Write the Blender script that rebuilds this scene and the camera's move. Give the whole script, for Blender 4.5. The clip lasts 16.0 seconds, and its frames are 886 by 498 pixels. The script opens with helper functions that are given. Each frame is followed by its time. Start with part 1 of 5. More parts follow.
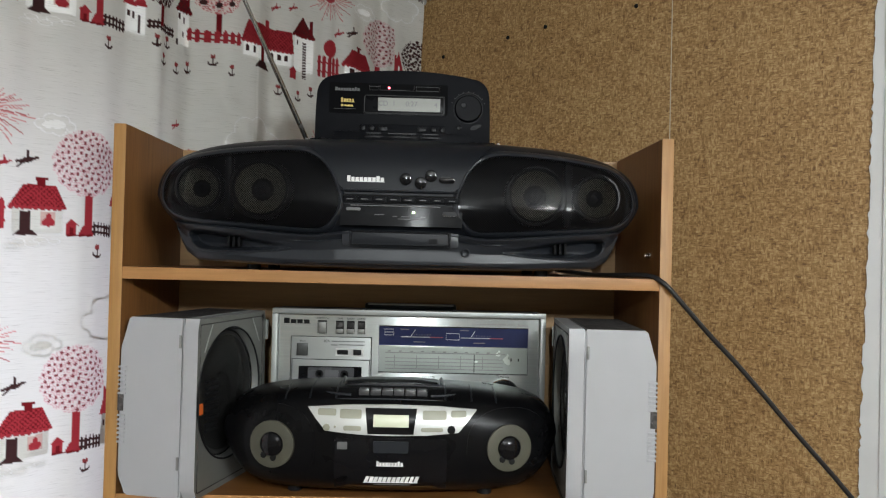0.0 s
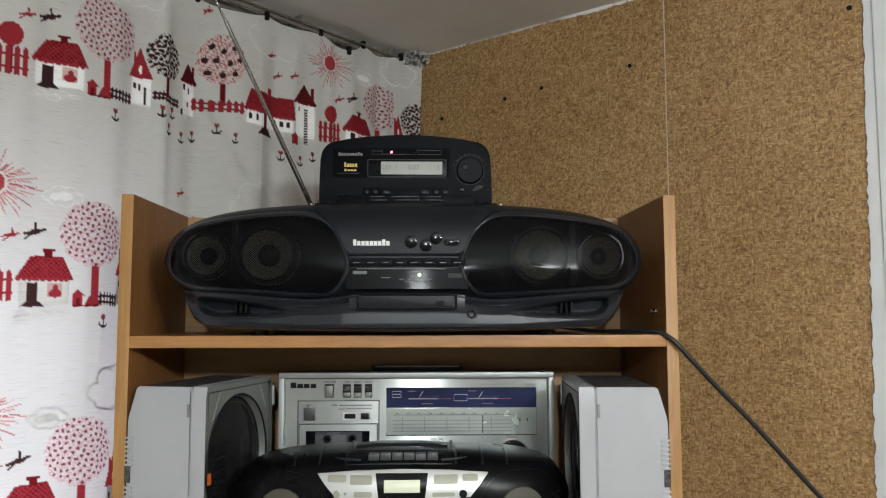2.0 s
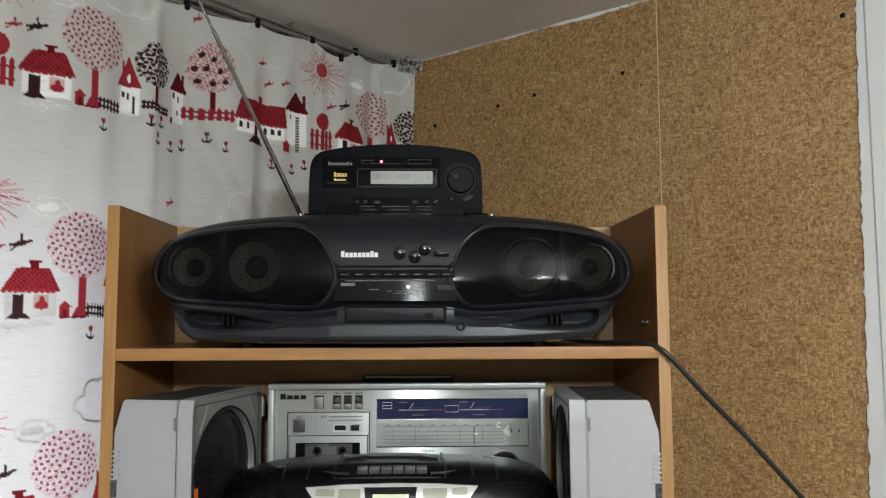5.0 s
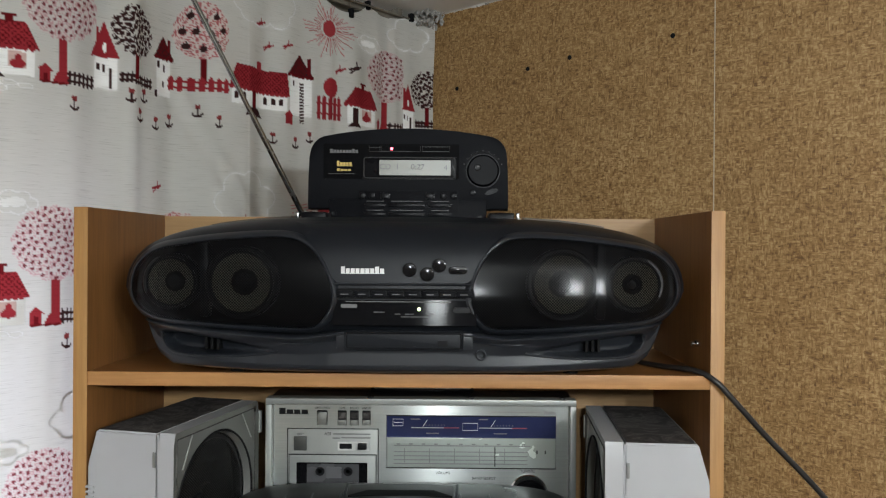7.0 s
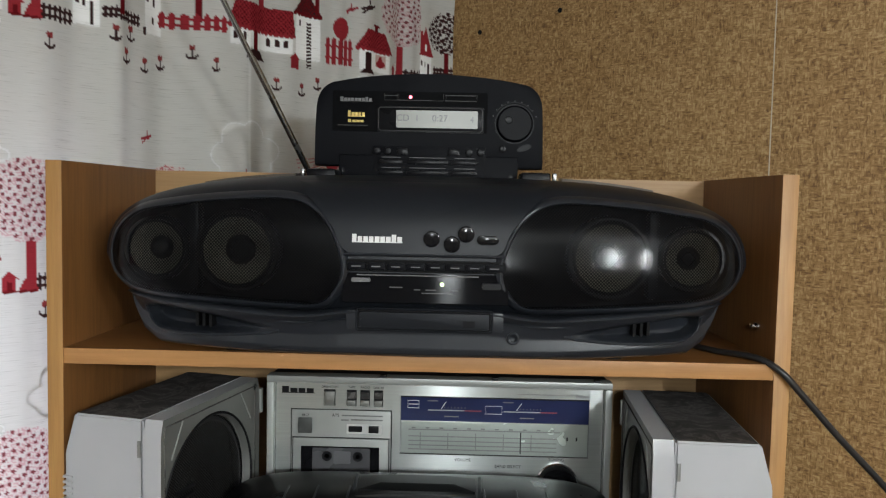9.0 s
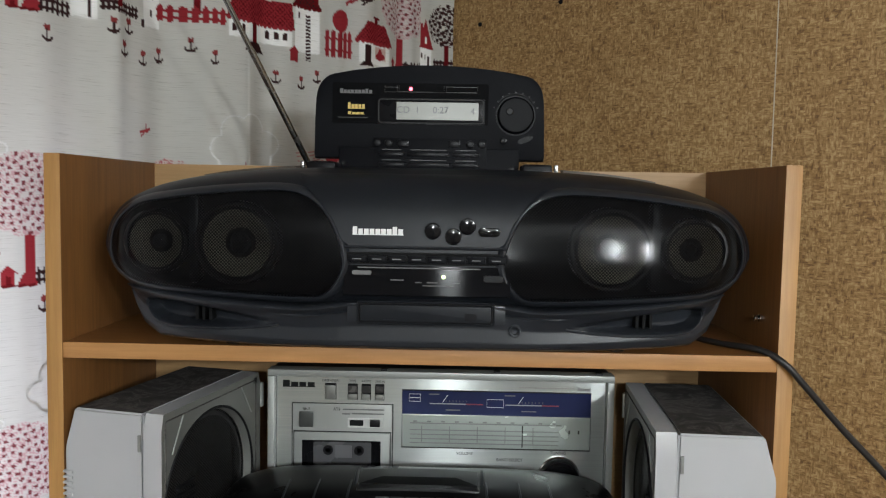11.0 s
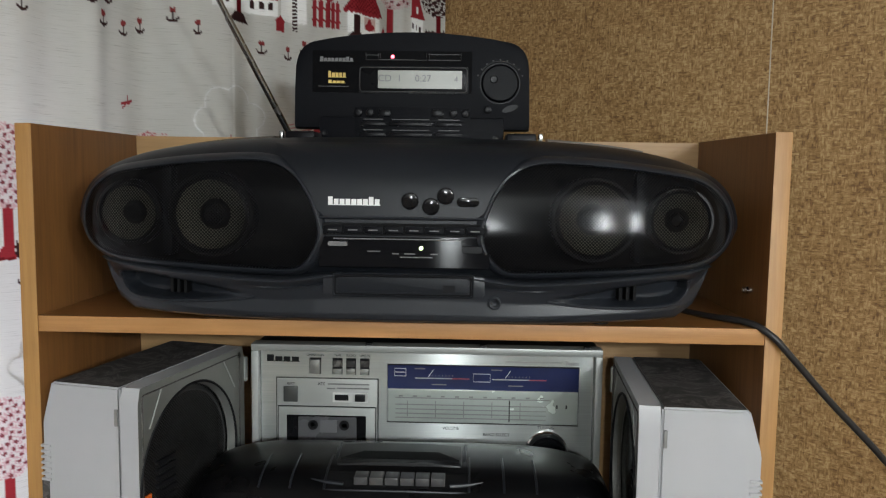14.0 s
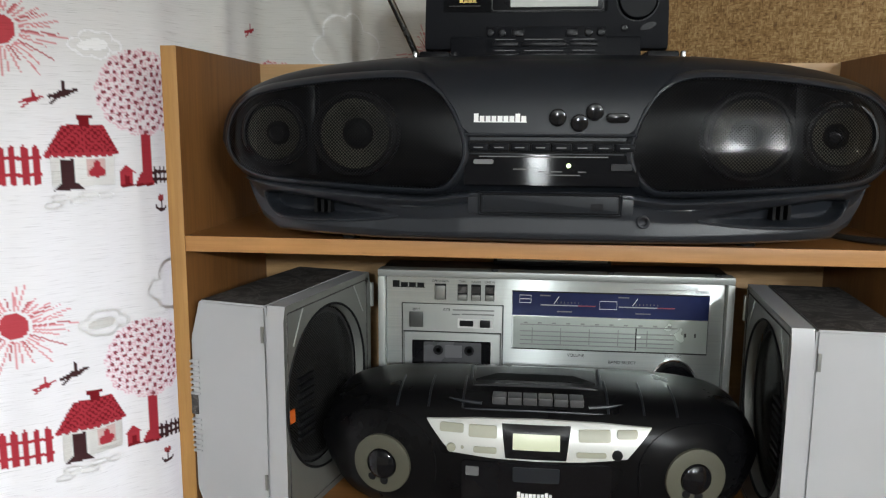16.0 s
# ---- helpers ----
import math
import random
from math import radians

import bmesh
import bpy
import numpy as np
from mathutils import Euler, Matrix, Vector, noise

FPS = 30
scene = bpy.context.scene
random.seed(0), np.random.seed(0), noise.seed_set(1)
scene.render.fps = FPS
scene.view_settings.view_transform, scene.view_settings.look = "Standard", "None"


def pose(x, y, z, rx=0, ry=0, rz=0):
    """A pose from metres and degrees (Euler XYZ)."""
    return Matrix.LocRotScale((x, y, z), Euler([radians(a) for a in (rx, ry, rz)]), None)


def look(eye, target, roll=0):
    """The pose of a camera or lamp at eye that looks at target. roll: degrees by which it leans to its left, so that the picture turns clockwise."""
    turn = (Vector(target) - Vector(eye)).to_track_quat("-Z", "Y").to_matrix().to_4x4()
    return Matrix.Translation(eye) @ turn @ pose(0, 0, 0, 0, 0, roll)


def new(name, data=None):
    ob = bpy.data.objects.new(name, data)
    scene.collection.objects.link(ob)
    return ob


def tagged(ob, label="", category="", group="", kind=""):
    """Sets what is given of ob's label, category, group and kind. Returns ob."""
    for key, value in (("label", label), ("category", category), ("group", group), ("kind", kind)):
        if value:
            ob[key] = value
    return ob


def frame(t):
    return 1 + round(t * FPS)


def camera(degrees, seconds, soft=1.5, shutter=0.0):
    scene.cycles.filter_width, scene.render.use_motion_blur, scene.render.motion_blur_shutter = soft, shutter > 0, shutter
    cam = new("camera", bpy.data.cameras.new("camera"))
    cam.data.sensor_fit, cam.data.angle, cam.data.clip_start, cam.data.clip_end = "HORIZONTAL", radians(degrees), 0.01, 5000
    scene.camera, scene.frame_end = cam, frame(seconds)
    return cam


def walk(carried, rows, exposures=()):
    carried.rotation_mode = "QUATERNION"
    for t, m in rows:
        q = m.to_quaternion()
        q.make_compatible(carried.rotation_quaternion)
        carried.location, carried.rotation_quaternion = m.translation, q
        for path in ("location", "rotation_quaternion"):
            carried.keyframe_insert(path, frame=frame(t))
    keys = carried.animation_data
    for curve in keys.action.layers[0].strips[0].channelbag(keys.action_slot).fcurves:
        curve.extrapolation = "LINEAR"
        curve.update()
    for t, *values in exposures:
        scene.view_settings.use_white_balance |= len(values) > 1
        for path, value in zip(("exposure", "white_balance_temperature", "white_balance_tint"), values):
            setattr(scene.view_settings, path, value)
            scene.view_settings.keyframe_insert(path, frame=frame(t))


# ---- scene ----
cam = camera(59.0, 16.0, 1.2)
PATH = [
    (0, (0.039, -1.049, 1.581), (0.09, 0.951, 1.609), 1.4),
    (0.5, (0.046, -1.047, 1.586), (0.098, 0.95, 1.68), 0.5),
    (1, (0.049, -1.049, 1.587), (0.103, 0.946, 1.716), 0.1),
    (1.5, (0.044, -1.046, 1.59), (0.097, 0.948, 1.738), -0.1),
    (2, (0.028, -1.055, 1.588), (0.083, 0.937, 1.758), -0.1),
    (2.5, (0.031, -1.043, 1.585), (0.086, 0.949, 1.756), -0.2),
    (3, (0.026, -1.043, 1.58), (0.078, 0.949, 1.748), -0.7),
    (3.5, (0.02, -1.045, 1.58), (0.071, 0.947, 1.75), -0.7),
    (4, (0.02, -1.049, 1.58), (0.074, 0.943, 1.749), -0.5),
    (4.5, (0.033, -1.053, 1.583), (0.091, 0.938, 1.758), -0.5),
    (5, (0.042, -1.047, 1.601), (0.098, 0.945, 1.776), -0.2),
    (5.2, (0.035, -1.038, 1.6), (0.102, 0.953, 1.778), 0.3),
    (7.3, (0.057, -0.863, 1.721), (0.04, 1.137, 1.679), 0.3),
    (7.5, (0.036, -0.837, 1.725), (0.031, 1.162, 1.662), -0.1),
    (8, (0.027, -0.804, 1.73), (0.008, 1.193, 1.627), 1.2),
    (8.5, (0.042, -0.778, 1.722), (0.009, 1.218, 1.595), 1.2),
    (9, (0.037, -0.781, 1.72), (0.006, 1.215, 1.595), 1.2),
    (11.5, (0.035, -0.774, 1.716), (0.004, 1.221, 1.573), 1.0),
    (12, (0.033, -0.772, 1.715), (0.002, 1.222, 1.568), 1.0),
    (12.5, (0.034, -0.77, 1.715), (0.001, 1.224, 1.562), 1.0),
    (13, (0.036, -0.765, 1.712), (0.009, 1.228, 1.544), 1.0),
    (13.5, (0.048, -0.761, 1.709), (0.018, 1.229, 1.52), 0.9),
    (14, (0.064, -0.759, 1.709), (0.012, 1.231, 1.516), 0.8),
    (14.5, (0.09, -0.744, 1.706), (-0.025, 1.243, 1.509), 0.7),
    (15, (0.106, -0.717, 1.704), (-0.122, 1.259, 1.49), 0.7),
    (15.5, (0.053, -0.761, 1.7), (-0.204, 1.207, 1.457), 0.4),
    (16, (-0.01, -0.761, 1.679), (-0.223, 1.201, 1.358), 0.3),
]
walk(cam, [(t, look(eye, target, roll)) for t, eye, target, roll in PATH], [(0.0, 0.0), (14.0, 0.0), (15.0, 0.08), (15.5, 0.1), (16.0, 0.12)])

# ---- light ----
world = bpy.data.worlds.new("world")
scene.world = world
world.use_nodes = True
sky = world.node_tree.nodes.new("ShaderNodeTexSky")
sky.sky_type, sky.sun_disc, sky.sun_elevation, sky.sun_rotation = "NISHITA", False, radians(25), radians(200)
world.node_tree.links.new(sky.outputs["Color"], world.node_tree.nodes["Background"].inputs["Color"])
world.node_tree.nodes["Background"].inputs["Strength"].default_value = 0.08

# room axes: u runs along the papered wall, v towards it; the corner is behind the bookcase
ROOM = Matrix.Rotation(radians(-40.33), 4, "Z")
WALL_U, WALL_V, CEIL = -0.505, 0.5306, 2.172


def room(u, v, z):
    return ROOM @ Vector((u, v, z))


def bulb(name, place, watts, colour, radius):
    data = bpy.data.lights.new(name, "POINT")
    data.energy, data.color, data.shadow_soft_size = watts, colour, radius
    ob = new(name, data)
    ob.location = place
    return ob


bulb("bulb_light", (0.66, -1.78, 1.97), 36, (0.94, 1.0, 1.02), 0.035)
bulb("bulb_light", (0.97, -1.70, 1.97), 36, (0.94, 1.0, 1.02), 0.035)
bulb("bulb_light", (0.02, -1.95, 1.97), 34, (0.94, 1.0, 1.02), 0.035)
daylight = bpy.data.lights.new("window_daylight", "AREA")
daylight.shape, daylight.size, daylight.size_y, daylight.energy, daylight.color = "RECTANGLE", 0.95, 0.8, 6.0, (0.84, 0.85, 1.0)
lamp = new("window_daylight", daylight)
lamp.matrix_world = look(room(-0.60, -0.62, 1.31), room(0.5, -0.62, 1.31))


# ---- materials ----
def rgb(c):
    return (c[0], c[1], c[2], 1.0)


class Nodes:
    """A node material in the making."""

    def __init__(self, name):
        self.mat = bpy.data.materials.new(name)
        self.mat.use_nodes = True
        self.tree = self.mat.node_tree
        self.shader = self.tree.nodes["Principled BSDF"]
        self.out = self.tree.nodes["Material Output"]

    def add(self, kind, **values):
        node = self.tree.nodes.new("ShaderNode" + kind)
        for key, value in values.items():
            node.inputs[key.replace("_", " ")].default_value = value
        return node

    def link(self, a, b):
        self.tree.links.new(a, b)

    def place(self, scale=(1, 1, 1), turn=(0, 0, 0), space="Object"):
        c, m = self.add("TexCoord"), self.add("Mapping", Scale=scale, Rotation=turn)
        self.link(c.outputs[space], m.inputs["Vector"])
        return m.outputs["Vector"]

    def noise(self, vector, scale, detail=4.0, rough=0.6):
        n = self.add("TexNoise", Scale=scale, Detail=detail, Roughness=rough)
        self.link(vector, n.inputs["Vector"])
        return n.outputs["Fac"]

    def ramp(self, fac, stops):
        r = self.add("ValToRGB")
        e = r.color_ramp.elements
        while len(e) < len(stops):
            e.new(0.5)
        for k, (at, c) in zip(e, stops):
            k.position, k.color = at, rgb(c)
        self.link(fac, r.inputs["Fac"])
        return r.outputs["Color"]

    def mix(self, fac, a, b, how="MIX"):
        m = self.tree.nodes.new("ShaderNodeMix")
        m.data_type, m.blend_type = "RGBA", how
        for sock, value in zip((m.inputs[0], m.inputs[6], m.inputs[7]), (fac, a, b)):
            if isinstance(value, (int, float)):
                sock.default_value = value
            elif isinstance(value, tuple):
                sock.default_value = rgb(value)
            else:
                self.link(value, sock)
        return m.outputs[2]

    def math(self, how, a, b=0.0):
        m = self.tree.nodes.new("ShaderNodeMath")
        m.operation = how
        for sock, value in zip(m.inputs, (a, b)):
            if isinstance(value, (int, float)):
                sock.default_value = value
            else:
                self.link(value, sock)
        return m.outputs[0]

    def bump(self, height, strength, distance=0.001):
        b = self.add("Bump", Strength=strength, Distance=distance)
        self.link(height, b.inputs["Height"])
        self.link(b.outputs["Normal"], self.shader.inputs["Normal"])

    def set(self, **values):
        for key, value in values.items():
            sock = self.shader.inputs[key.replace("_", " ")]
            if isinstance(value, tuple):
                sock.default_value = rgb(value)
            elif isinstance(value, (int, float)):
                sock.default_value = value
            else:
                self.link(value, sock)
        return self


def plain(name, colour, rough=0.5, metal=0.0, vary=0.12, grain=60.0, bump=0.05, dust=0.0, **more):
    """Paint, plastic or metal with blotches and fine grain."""
    n = Nodes(name)
    v = n.place()
    big, fine = n.noise(v, grain * 0.2), n.noise(v, grain * 14, 3.0)
    dark = tuple(c * (1 - vary) for c in colour)
    light = tuple(min(1, c * (1 + vary)) for c in colour)
    c = n.ramp(big, [(0.3, dark), (0.7, light)])
    if dust:
        c = n.mix(n.math("MULTIPLY", n.math("GREATER_THAN", n.noise(v, grain * 6, 6.0, 0.75), 0.62), dust), c, (0.4, 0.38, 0.35))
    n.set(Base_Color=c, Metallic=metal, Roughness=n.math("ADD", n.math("MULTIPLY", n.math("SUBTRACT", big, 0.5), 0.25), rough), **more)
    if bump:
        n.bump(fine, bump, 0.0006)
    return n.mat


def wood(name, dark, light, along=(0.06, 1, 1), rough=0.5):
    n = Nodes(name)
    v = n.place(along)
    grain, wide = n.noise(v, 190, 6, 0.7), n.noise(v, 28, 3)
    c = n.ramp(n.math("ADD", n.math("MULTIPLY", grain, 0.6), n.math("MULTIPLY", wide, 0.4)), [(0.36, dark), (0.62, light)])
    n.set(Base_Color=c, Roughness=rough)
    n.bump(grain, 0.12, 0.0004)
    return n.mat


def wallpaper():
    """Woven-look paper: short strokes that lie and stand by turns."""
    n = Nodes("woven_wallpaper")
    v = n.place()
    lying = n.noise(n.place((115, 1, 480)), 1.0, 2.5)
    standing = n.noise(n.place((480, 1, 115)), 1.0, 2.5)
    blocks = n.tree.nodes.new("ShaderNodeTexVoronoi")
    blocks.distance = "CHEBYCHEV"
    blocks.inputs["Scale"].default_value, blocks.inputs["Randomness"].default_value = 140.0, 0.75
    n.link(n.place((1, 0, 1)), blocks.inputs["Vector"])
    pick = n.add("SeparateColor")
    n.link(blocks.outputs["Color"], pick.inputs[0])
    which = n.ramp(pick.outputs[0], [(0.47, (0, 0, 0)), (0.53, (1, 1, 1))])
    stroke = n.math("ADD", n.math("MULTIPLY", n.mix(which, lying, standing), 0.85), n.math("MULTIPLY", n.math("MULTIPLY", lying, standing), 0.3))
    cells = n.tree.nodes.new("ShaderNodeTexVoronoi")
    cells.distance = "CHEBYCHEV"
    cells.inputs["Scale"].default_value, cells.inputs["Randomness"].default_value = 260.0, 0.6
    n.link(n.place((1, 0, 1)), cells.inputs["Vector"])
    tuft = n.add("SeparateColor")
    n.link(cells.outputs["Color"], tuft.inputs[0])
    blotch = n.noise(v, 5.0, 3.0)
    knots = n.math("ADD", n.math("ADD", n.math("MULTIPLY", tuft.outputs[0], 0.16), n.math("MULTIPLY", pick.outputs[1], 0.07)), n.math("MULTIPLY", cells.outputs["Distance"], -0.09))
    fac = n.math("ADD", n.math("ADD", n.math("MULTIPLY", stroke, 0.72), knots), n.math("MULTIPLY", blotch, 0.14))
    c = n.ramp(fac, [(0.33, (0.134, 0.068, 0.021)), (0.46, (0.254, 0.143, 0.05)), (0.56, (0.331, 0.201, 0.08)), (0.69, (0.456, 0.308, 0.148))])
    n.set(Base_Color=c, Roughness=0.62)
    n.bump(stroke, 0.35, 0.001)
    return n.mat


def brushed(name, colour, rough=0.28, metal=1.0, spread=0.97, shine=0.5, relief=0.004):
    """A front brushed sideways: the shine spreads up and down."""
    n = Nodes(name)
    lines = n.noise(n.place((3, 1, 900)), 1.0, 3.0)
    c = n.ramp(lines, [(0.3, tuple(x * 0.86 for x in colour)), (0.7, colour)])
    tangent = n.tree.nodes.new("ShaderNodeTangent")
    tangent.direction_type, tangent.uv_map = "UV_MAP", "UVMap"
    n.set(Base_Color=c, Metallic=metal, Roughness=rough, Anisotropic=spread, Anisotropic_Rotation=0.0, Specular_IOR_Level=shine)
    n.link(tangent.outputs["Tangent"], n.shader.inputs["Tangent"])
    if relief:
        n.bump(lines, relief, 0.0003)
    return n.mat


def perforated(name, colour, pitch, hole, across=(1, 0, 1), turn=(0, radians(45), 0), shine=0.1):
    """Black steel mesh with round holes in rows."""
    n = Nodes(name)
    v = n.place(across)
    cells = n.tree.nodes.new("ShaderNodeTexVoronoi")
    cells.inputs["Scale"].default_value = 1 / pitch
    cells.inputs["Randomness"].default_value = 0.0
    tilt = n.add("Mapping", Rotation=turn)
    n.link(v, tilt.inputs["Vector"])
    n.link(tilt.outputs["Vector"], cells.inputs["Vector"])
    n.set(Base_Color=colour, Roughness=0.13, Specular_IOR_Level=shine)
    clear, blend = n.add("BsdfTransparent"), n.add("MixShader")
    n.link(n.math("LESS_THAN", cells.outputs["Distance"], hole), blend.inputs[0])
    n.link(n.shader.outputs[0], blend.inputs[1])
    n.link(clear.outputs[0], blend.inputs[2])
    n.link(blend.outputs[0], n.out.inputs["Surface"])
    return n.mat


def glow(name, colour, strength, base=(0.02, 0.02, 0.02)):
    n = Nodes(name)
    n.set(Base_Color=base, Emission_Color=colour, Emission_Strength=strength, Roughness=0.3)
    return n.mat


def cloth():
    """Linen that lets daylight through, with its print in the colour attribute."""
    n = Nodes("printed_linen")
    ink = n.tree.nodes.new("ShaderNodeVertexColor")
    ink.layer_name = "print"
    v = n.place((1, 4, 130))
    slub = n.noise(v, 7.0, 4.0, 0.7)
    weave = n.noise(n.place((900, 900, 900)), 1.0, 2.0)
    c = n.mix(1.0, ink.outputs["Color"], n.ramp(slub, [(0.3, (0.66, 0.65, 0.63)), (0.42, (0.93, 0.93, 0.92)), (0.7, (1, 1, 1))]), "MULTIPLY")
    front, back, blend = n.add("BsdfDiffuse"), n.add("BsdfTranslucent"), n.add("MixShader", Fac=0.42)
    n.link(c, front.inputs["Color"])
    clear = n.mix(1.0, c, ink.outputs["Alpha"], "MULTIPLY")
    n.link(clear, back.inputs["Color"])
    b = n.add("Bump", Strength=0.2, Distance=0.0006)
    n.link(weave, b.inputs["Height"])
    n.link(b.outputs["Normal"], front.inputs["Normal"])
    n.link(n.math("MULTIPLY", ink.outputs["Alpha"], 0.42), blend.inputs[0])
    n.link(front.outputs[0], blend.inputs[1])
    n.link(back.outputs[0], blend.inputs[2])
    n.link(blend.outputs[0], n.out.inputs["Surface"])
    return n.mat


PAPER = wallpaper()
PLASTER = plain("ceiling_plaster", (0.74, 0.73, 0.71), 0.85, vary=0.1, grain=12, bump=0.4)
WALL_PAINT = plain("old_wall_paint", (0.52, 0.47, 0.39), 0.8, vary=0.2, grain=10, bump=0.3)
GLOSS_WHITE = plain("white_gloss_paint", (0.64, 0.65, 0.64), 0.35, vary=0.07, grain=30, bump=0.2)
FLOOR = wood("floor_boards", (0.05, 0.026, 0.012), (0.1, 0.055, 0.028), (0.1, 1, 1))
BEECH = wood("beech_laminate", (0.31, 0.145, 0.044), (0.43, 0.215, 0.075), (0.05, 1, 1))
# panel and shelf faces: beech with their shade put into the colour
BEECH_UP_SHADED = wood("beech_laminate_upright_shaded", (0.14, 0.056, 0.015), (0.23, 0.1, 0.028), (1, 1, 0.05))
BEECH_FLAT_SHADED = wood("beech_laminate_flat_shaded", (0.13, 0.052, 0.014), (0.21, 0.092, 0.026), (0.05, 1, 1), 0.34)
# upright front edges keep the lit beech tone
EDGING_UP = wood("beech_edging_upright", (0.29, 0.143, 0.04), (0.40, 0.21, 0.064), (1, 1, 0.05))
BACKBOARD = wood("pale_backboard", (0.28, 0.16, 0.064), (0.39, 0.235, 0.1), (0.05, 1, 1))
CHARCOAL = plain("charcoal_plastic", (0.0092, 0.0106, 0.0134), 0.4, vary=0.12, grain=40, bump=0.06, Specular_IOR_Level=0.17)
LID_BLACK = plain("satin_black_plastic", (0.0042, 0.0045, 0.006), 0.5, vary=0.1, grain=40, bump=0.05, Specular_IOR_Level=0.06)
BASE_PLASTIC = plain("dark_grey_plastic", (0.0135, 0.0155, 0.0195), 0.36, vary=0.12, grain=40, bump=0.06, Specular_IOR_Level=0.35)
BLACK = plain("black_plastic", (0.008, 0.008, 0.009), 0.38, vary=0.2, grain=50, bump=0.03, Specular_IOR_Level=0.2)
MATT_BLACK = plain("matt_black_plastic", (0.006, 0.006, 0.0065), 0.7, vary=0.2, grain=50, bump=0.05, Specular_IOR_Level=0.1)
WINDOW_BLACK = brushed("display_black", (0.005, 0.005, 0.006), 0.1, 0.0, 1.0, 0.07, 0.0)
GLOSS_BLACK = plain("gloss_black_plastic", (0.006, 0.006, 0.007), 0.1, vary=0.2, grain=30, bump=0.0, Specular_IOR_Level=0.25)
MESH = perforated("speaker_mesh", (0.004, 0.004, 0.0045), 0.0022, 0.35)
MESH_SIDE = perforated("side_speaker_mesh", (0.014, 0.014, 0.0135), 0.0026, 0.33, (0, 1, 1), (radians(45), 0, 0), 0.05)
CONE = plain("speaker_cone_grey", (0.075, 0.072, 0.053), 0.8, vary=0.15, grain=90)
CONE_DARK = plain("speaker_cone_dark", (0.02, 0.02, 0.02), 0.6, vary=0.15, grain=90)
INK_WHITE = plain("white_print", (0.75, 0.75, 0.74), 0.5, bump=0.0)
KNOB = plain("satin_black_knob", (0.0035, 0.0035, 0.0045), 0.3, bump=0.0, Specular_IOR_Level=0.05)
LID_KEY = plain("dull_black_key", (0.0035, 0.0035, 0.0045), 0.28, bump=0.0, Specular_IOR_Level=0.1)
INK_GREY = plain("grey_print", (0.12, 0.12, 0.12), 0.5, bump=0.0)
INK_GOLD = plain("gold_print", (0.6, 0.42, 0.1), 0.45, bump=0.0)
INK_BLACK = plain("black_print", (0.008, 0.008, 0.009), 0.6, bump=0.0, Specular_IOR_Level=0.1)
INK_RED = plain("red_print", (0.26, 0.03, 0.04), 0.5, bump=0.0)
ORANGE = plain("orange_sticker", (0.7, 0.14, 0.02), 0.5, bump=0.0)
LCD = glow("lcd_glass", (0.55, 0.56, 0.46), 0.06, (0.16, 0.165, 0.14))
LCD_GREEN = glow("lcd_green_glass", (0.66, 0.7, 0.48), 0.42, (0.35, 0.37, 0.27))
LED_RED = glow("red_led", (1.0, 0.12, 0.18), 6.0)
LED_GREEN = glow("green_led", (0.75, 1.0, 0.45), 4.0)
CHROME = plain("chrome", (0.75, 0.75, 0.76), 0.16, 1.0, vary=0.05, bump=0.0)
STEEL = plain("antenna_steel", (0.28, 0.28, 0.275), 0.26, 1.0, vary=0.1, bump=0.0)
ALU = brushed("brushed_aluminium", (0.64, 0.68, 0.66), 0.23, 0.7, 1.0)
ALU_RIM = plain("satin_silver_plastic", (0.36, 0.375, 0.36), 0.4, 0.4, vary=0.06, bump=0.03)
SILVER = plain("silver_paint", (0.21, 0.213, 0.2), 0.42, 0.5, vary=0.08, bump=0.04)
BRIGHT_SILVER = plain("bright_silver_paint", (0.6, 0.61, 0.59), 0.32, 0.3, vary=0.05, bump=0.02)
SHELL = plain("pale_grey_plastic", (0.38, 0.385, 0.395), 0.42, vary=0.05, grain=30, bump=0.05)
def dusty():
    """Old dark plastic with wiped and settled dust."""
    n = Nodes("dusty_dark_plastic")
    v = n.place()
    warp = n.tree.nodes.new("ShaderNodeTexNoise")
    for key, value in (("Scale", 26.0), ("Detail", 6.0), ("Roughness", 0.62), ("Distortion", 2.2)):
        warp.inputs[key].default_value = value
    n.link(v, warp.inputs["Vector"])
    speck = n.ramp(n.noise(v, 420, 3, 0.6), [(0.66, (0, 0, 0)), (0.72, (1, 1, 1))])
    c = n.ramp(warp.outputs["Fac"], [(0.40, (0.028, 0.026, 0.025)), (0.50, (0.05, 0.046, 0.044)), (0.545, (0.10, 0.094, 0.09)), (0.60, (0.052, 0.048, 0.046))])
    n.set(Base_Color=n.mix(n.math("MULTIPLY", speck, 0.5), c, (0.3, 0.29, 0.27)), Roughness=0.7, Specular_IOR_Level=0.25)
    n.bump(warp.outputs["Fac"], 0.1, 0.0006)
    return n.mat


DUSTY = dusty()
BLUE = plain("blue_dial_plate", (0.015, 0.022, 0.075), 0.2, vary=0.15, bump=0.0)
DIAL = plain("silver_dial_plate", (0.5, 0.55, 0.52), 0.25, 0.5, vary=0.05, bump=0.0)
HANDLE = plain("satin_handle", (0.09, 0.075, 0.06), 0.3, 0.4, vary=0.1, bump=0.02)
INK_DIM = plain("dim_grey_print", (0.045, 0.045, 0.045), 0.5, bump=0.0)
WIRE = plain("black_cable", (0.014, 0.013, 0.013), 0.4, bump=0.02)
RAIL = plain("tarnished_rail", (0.2, 0.185, 0.155), 0.5, 0.4, vary=0.4, grain=80, bump=0.1)
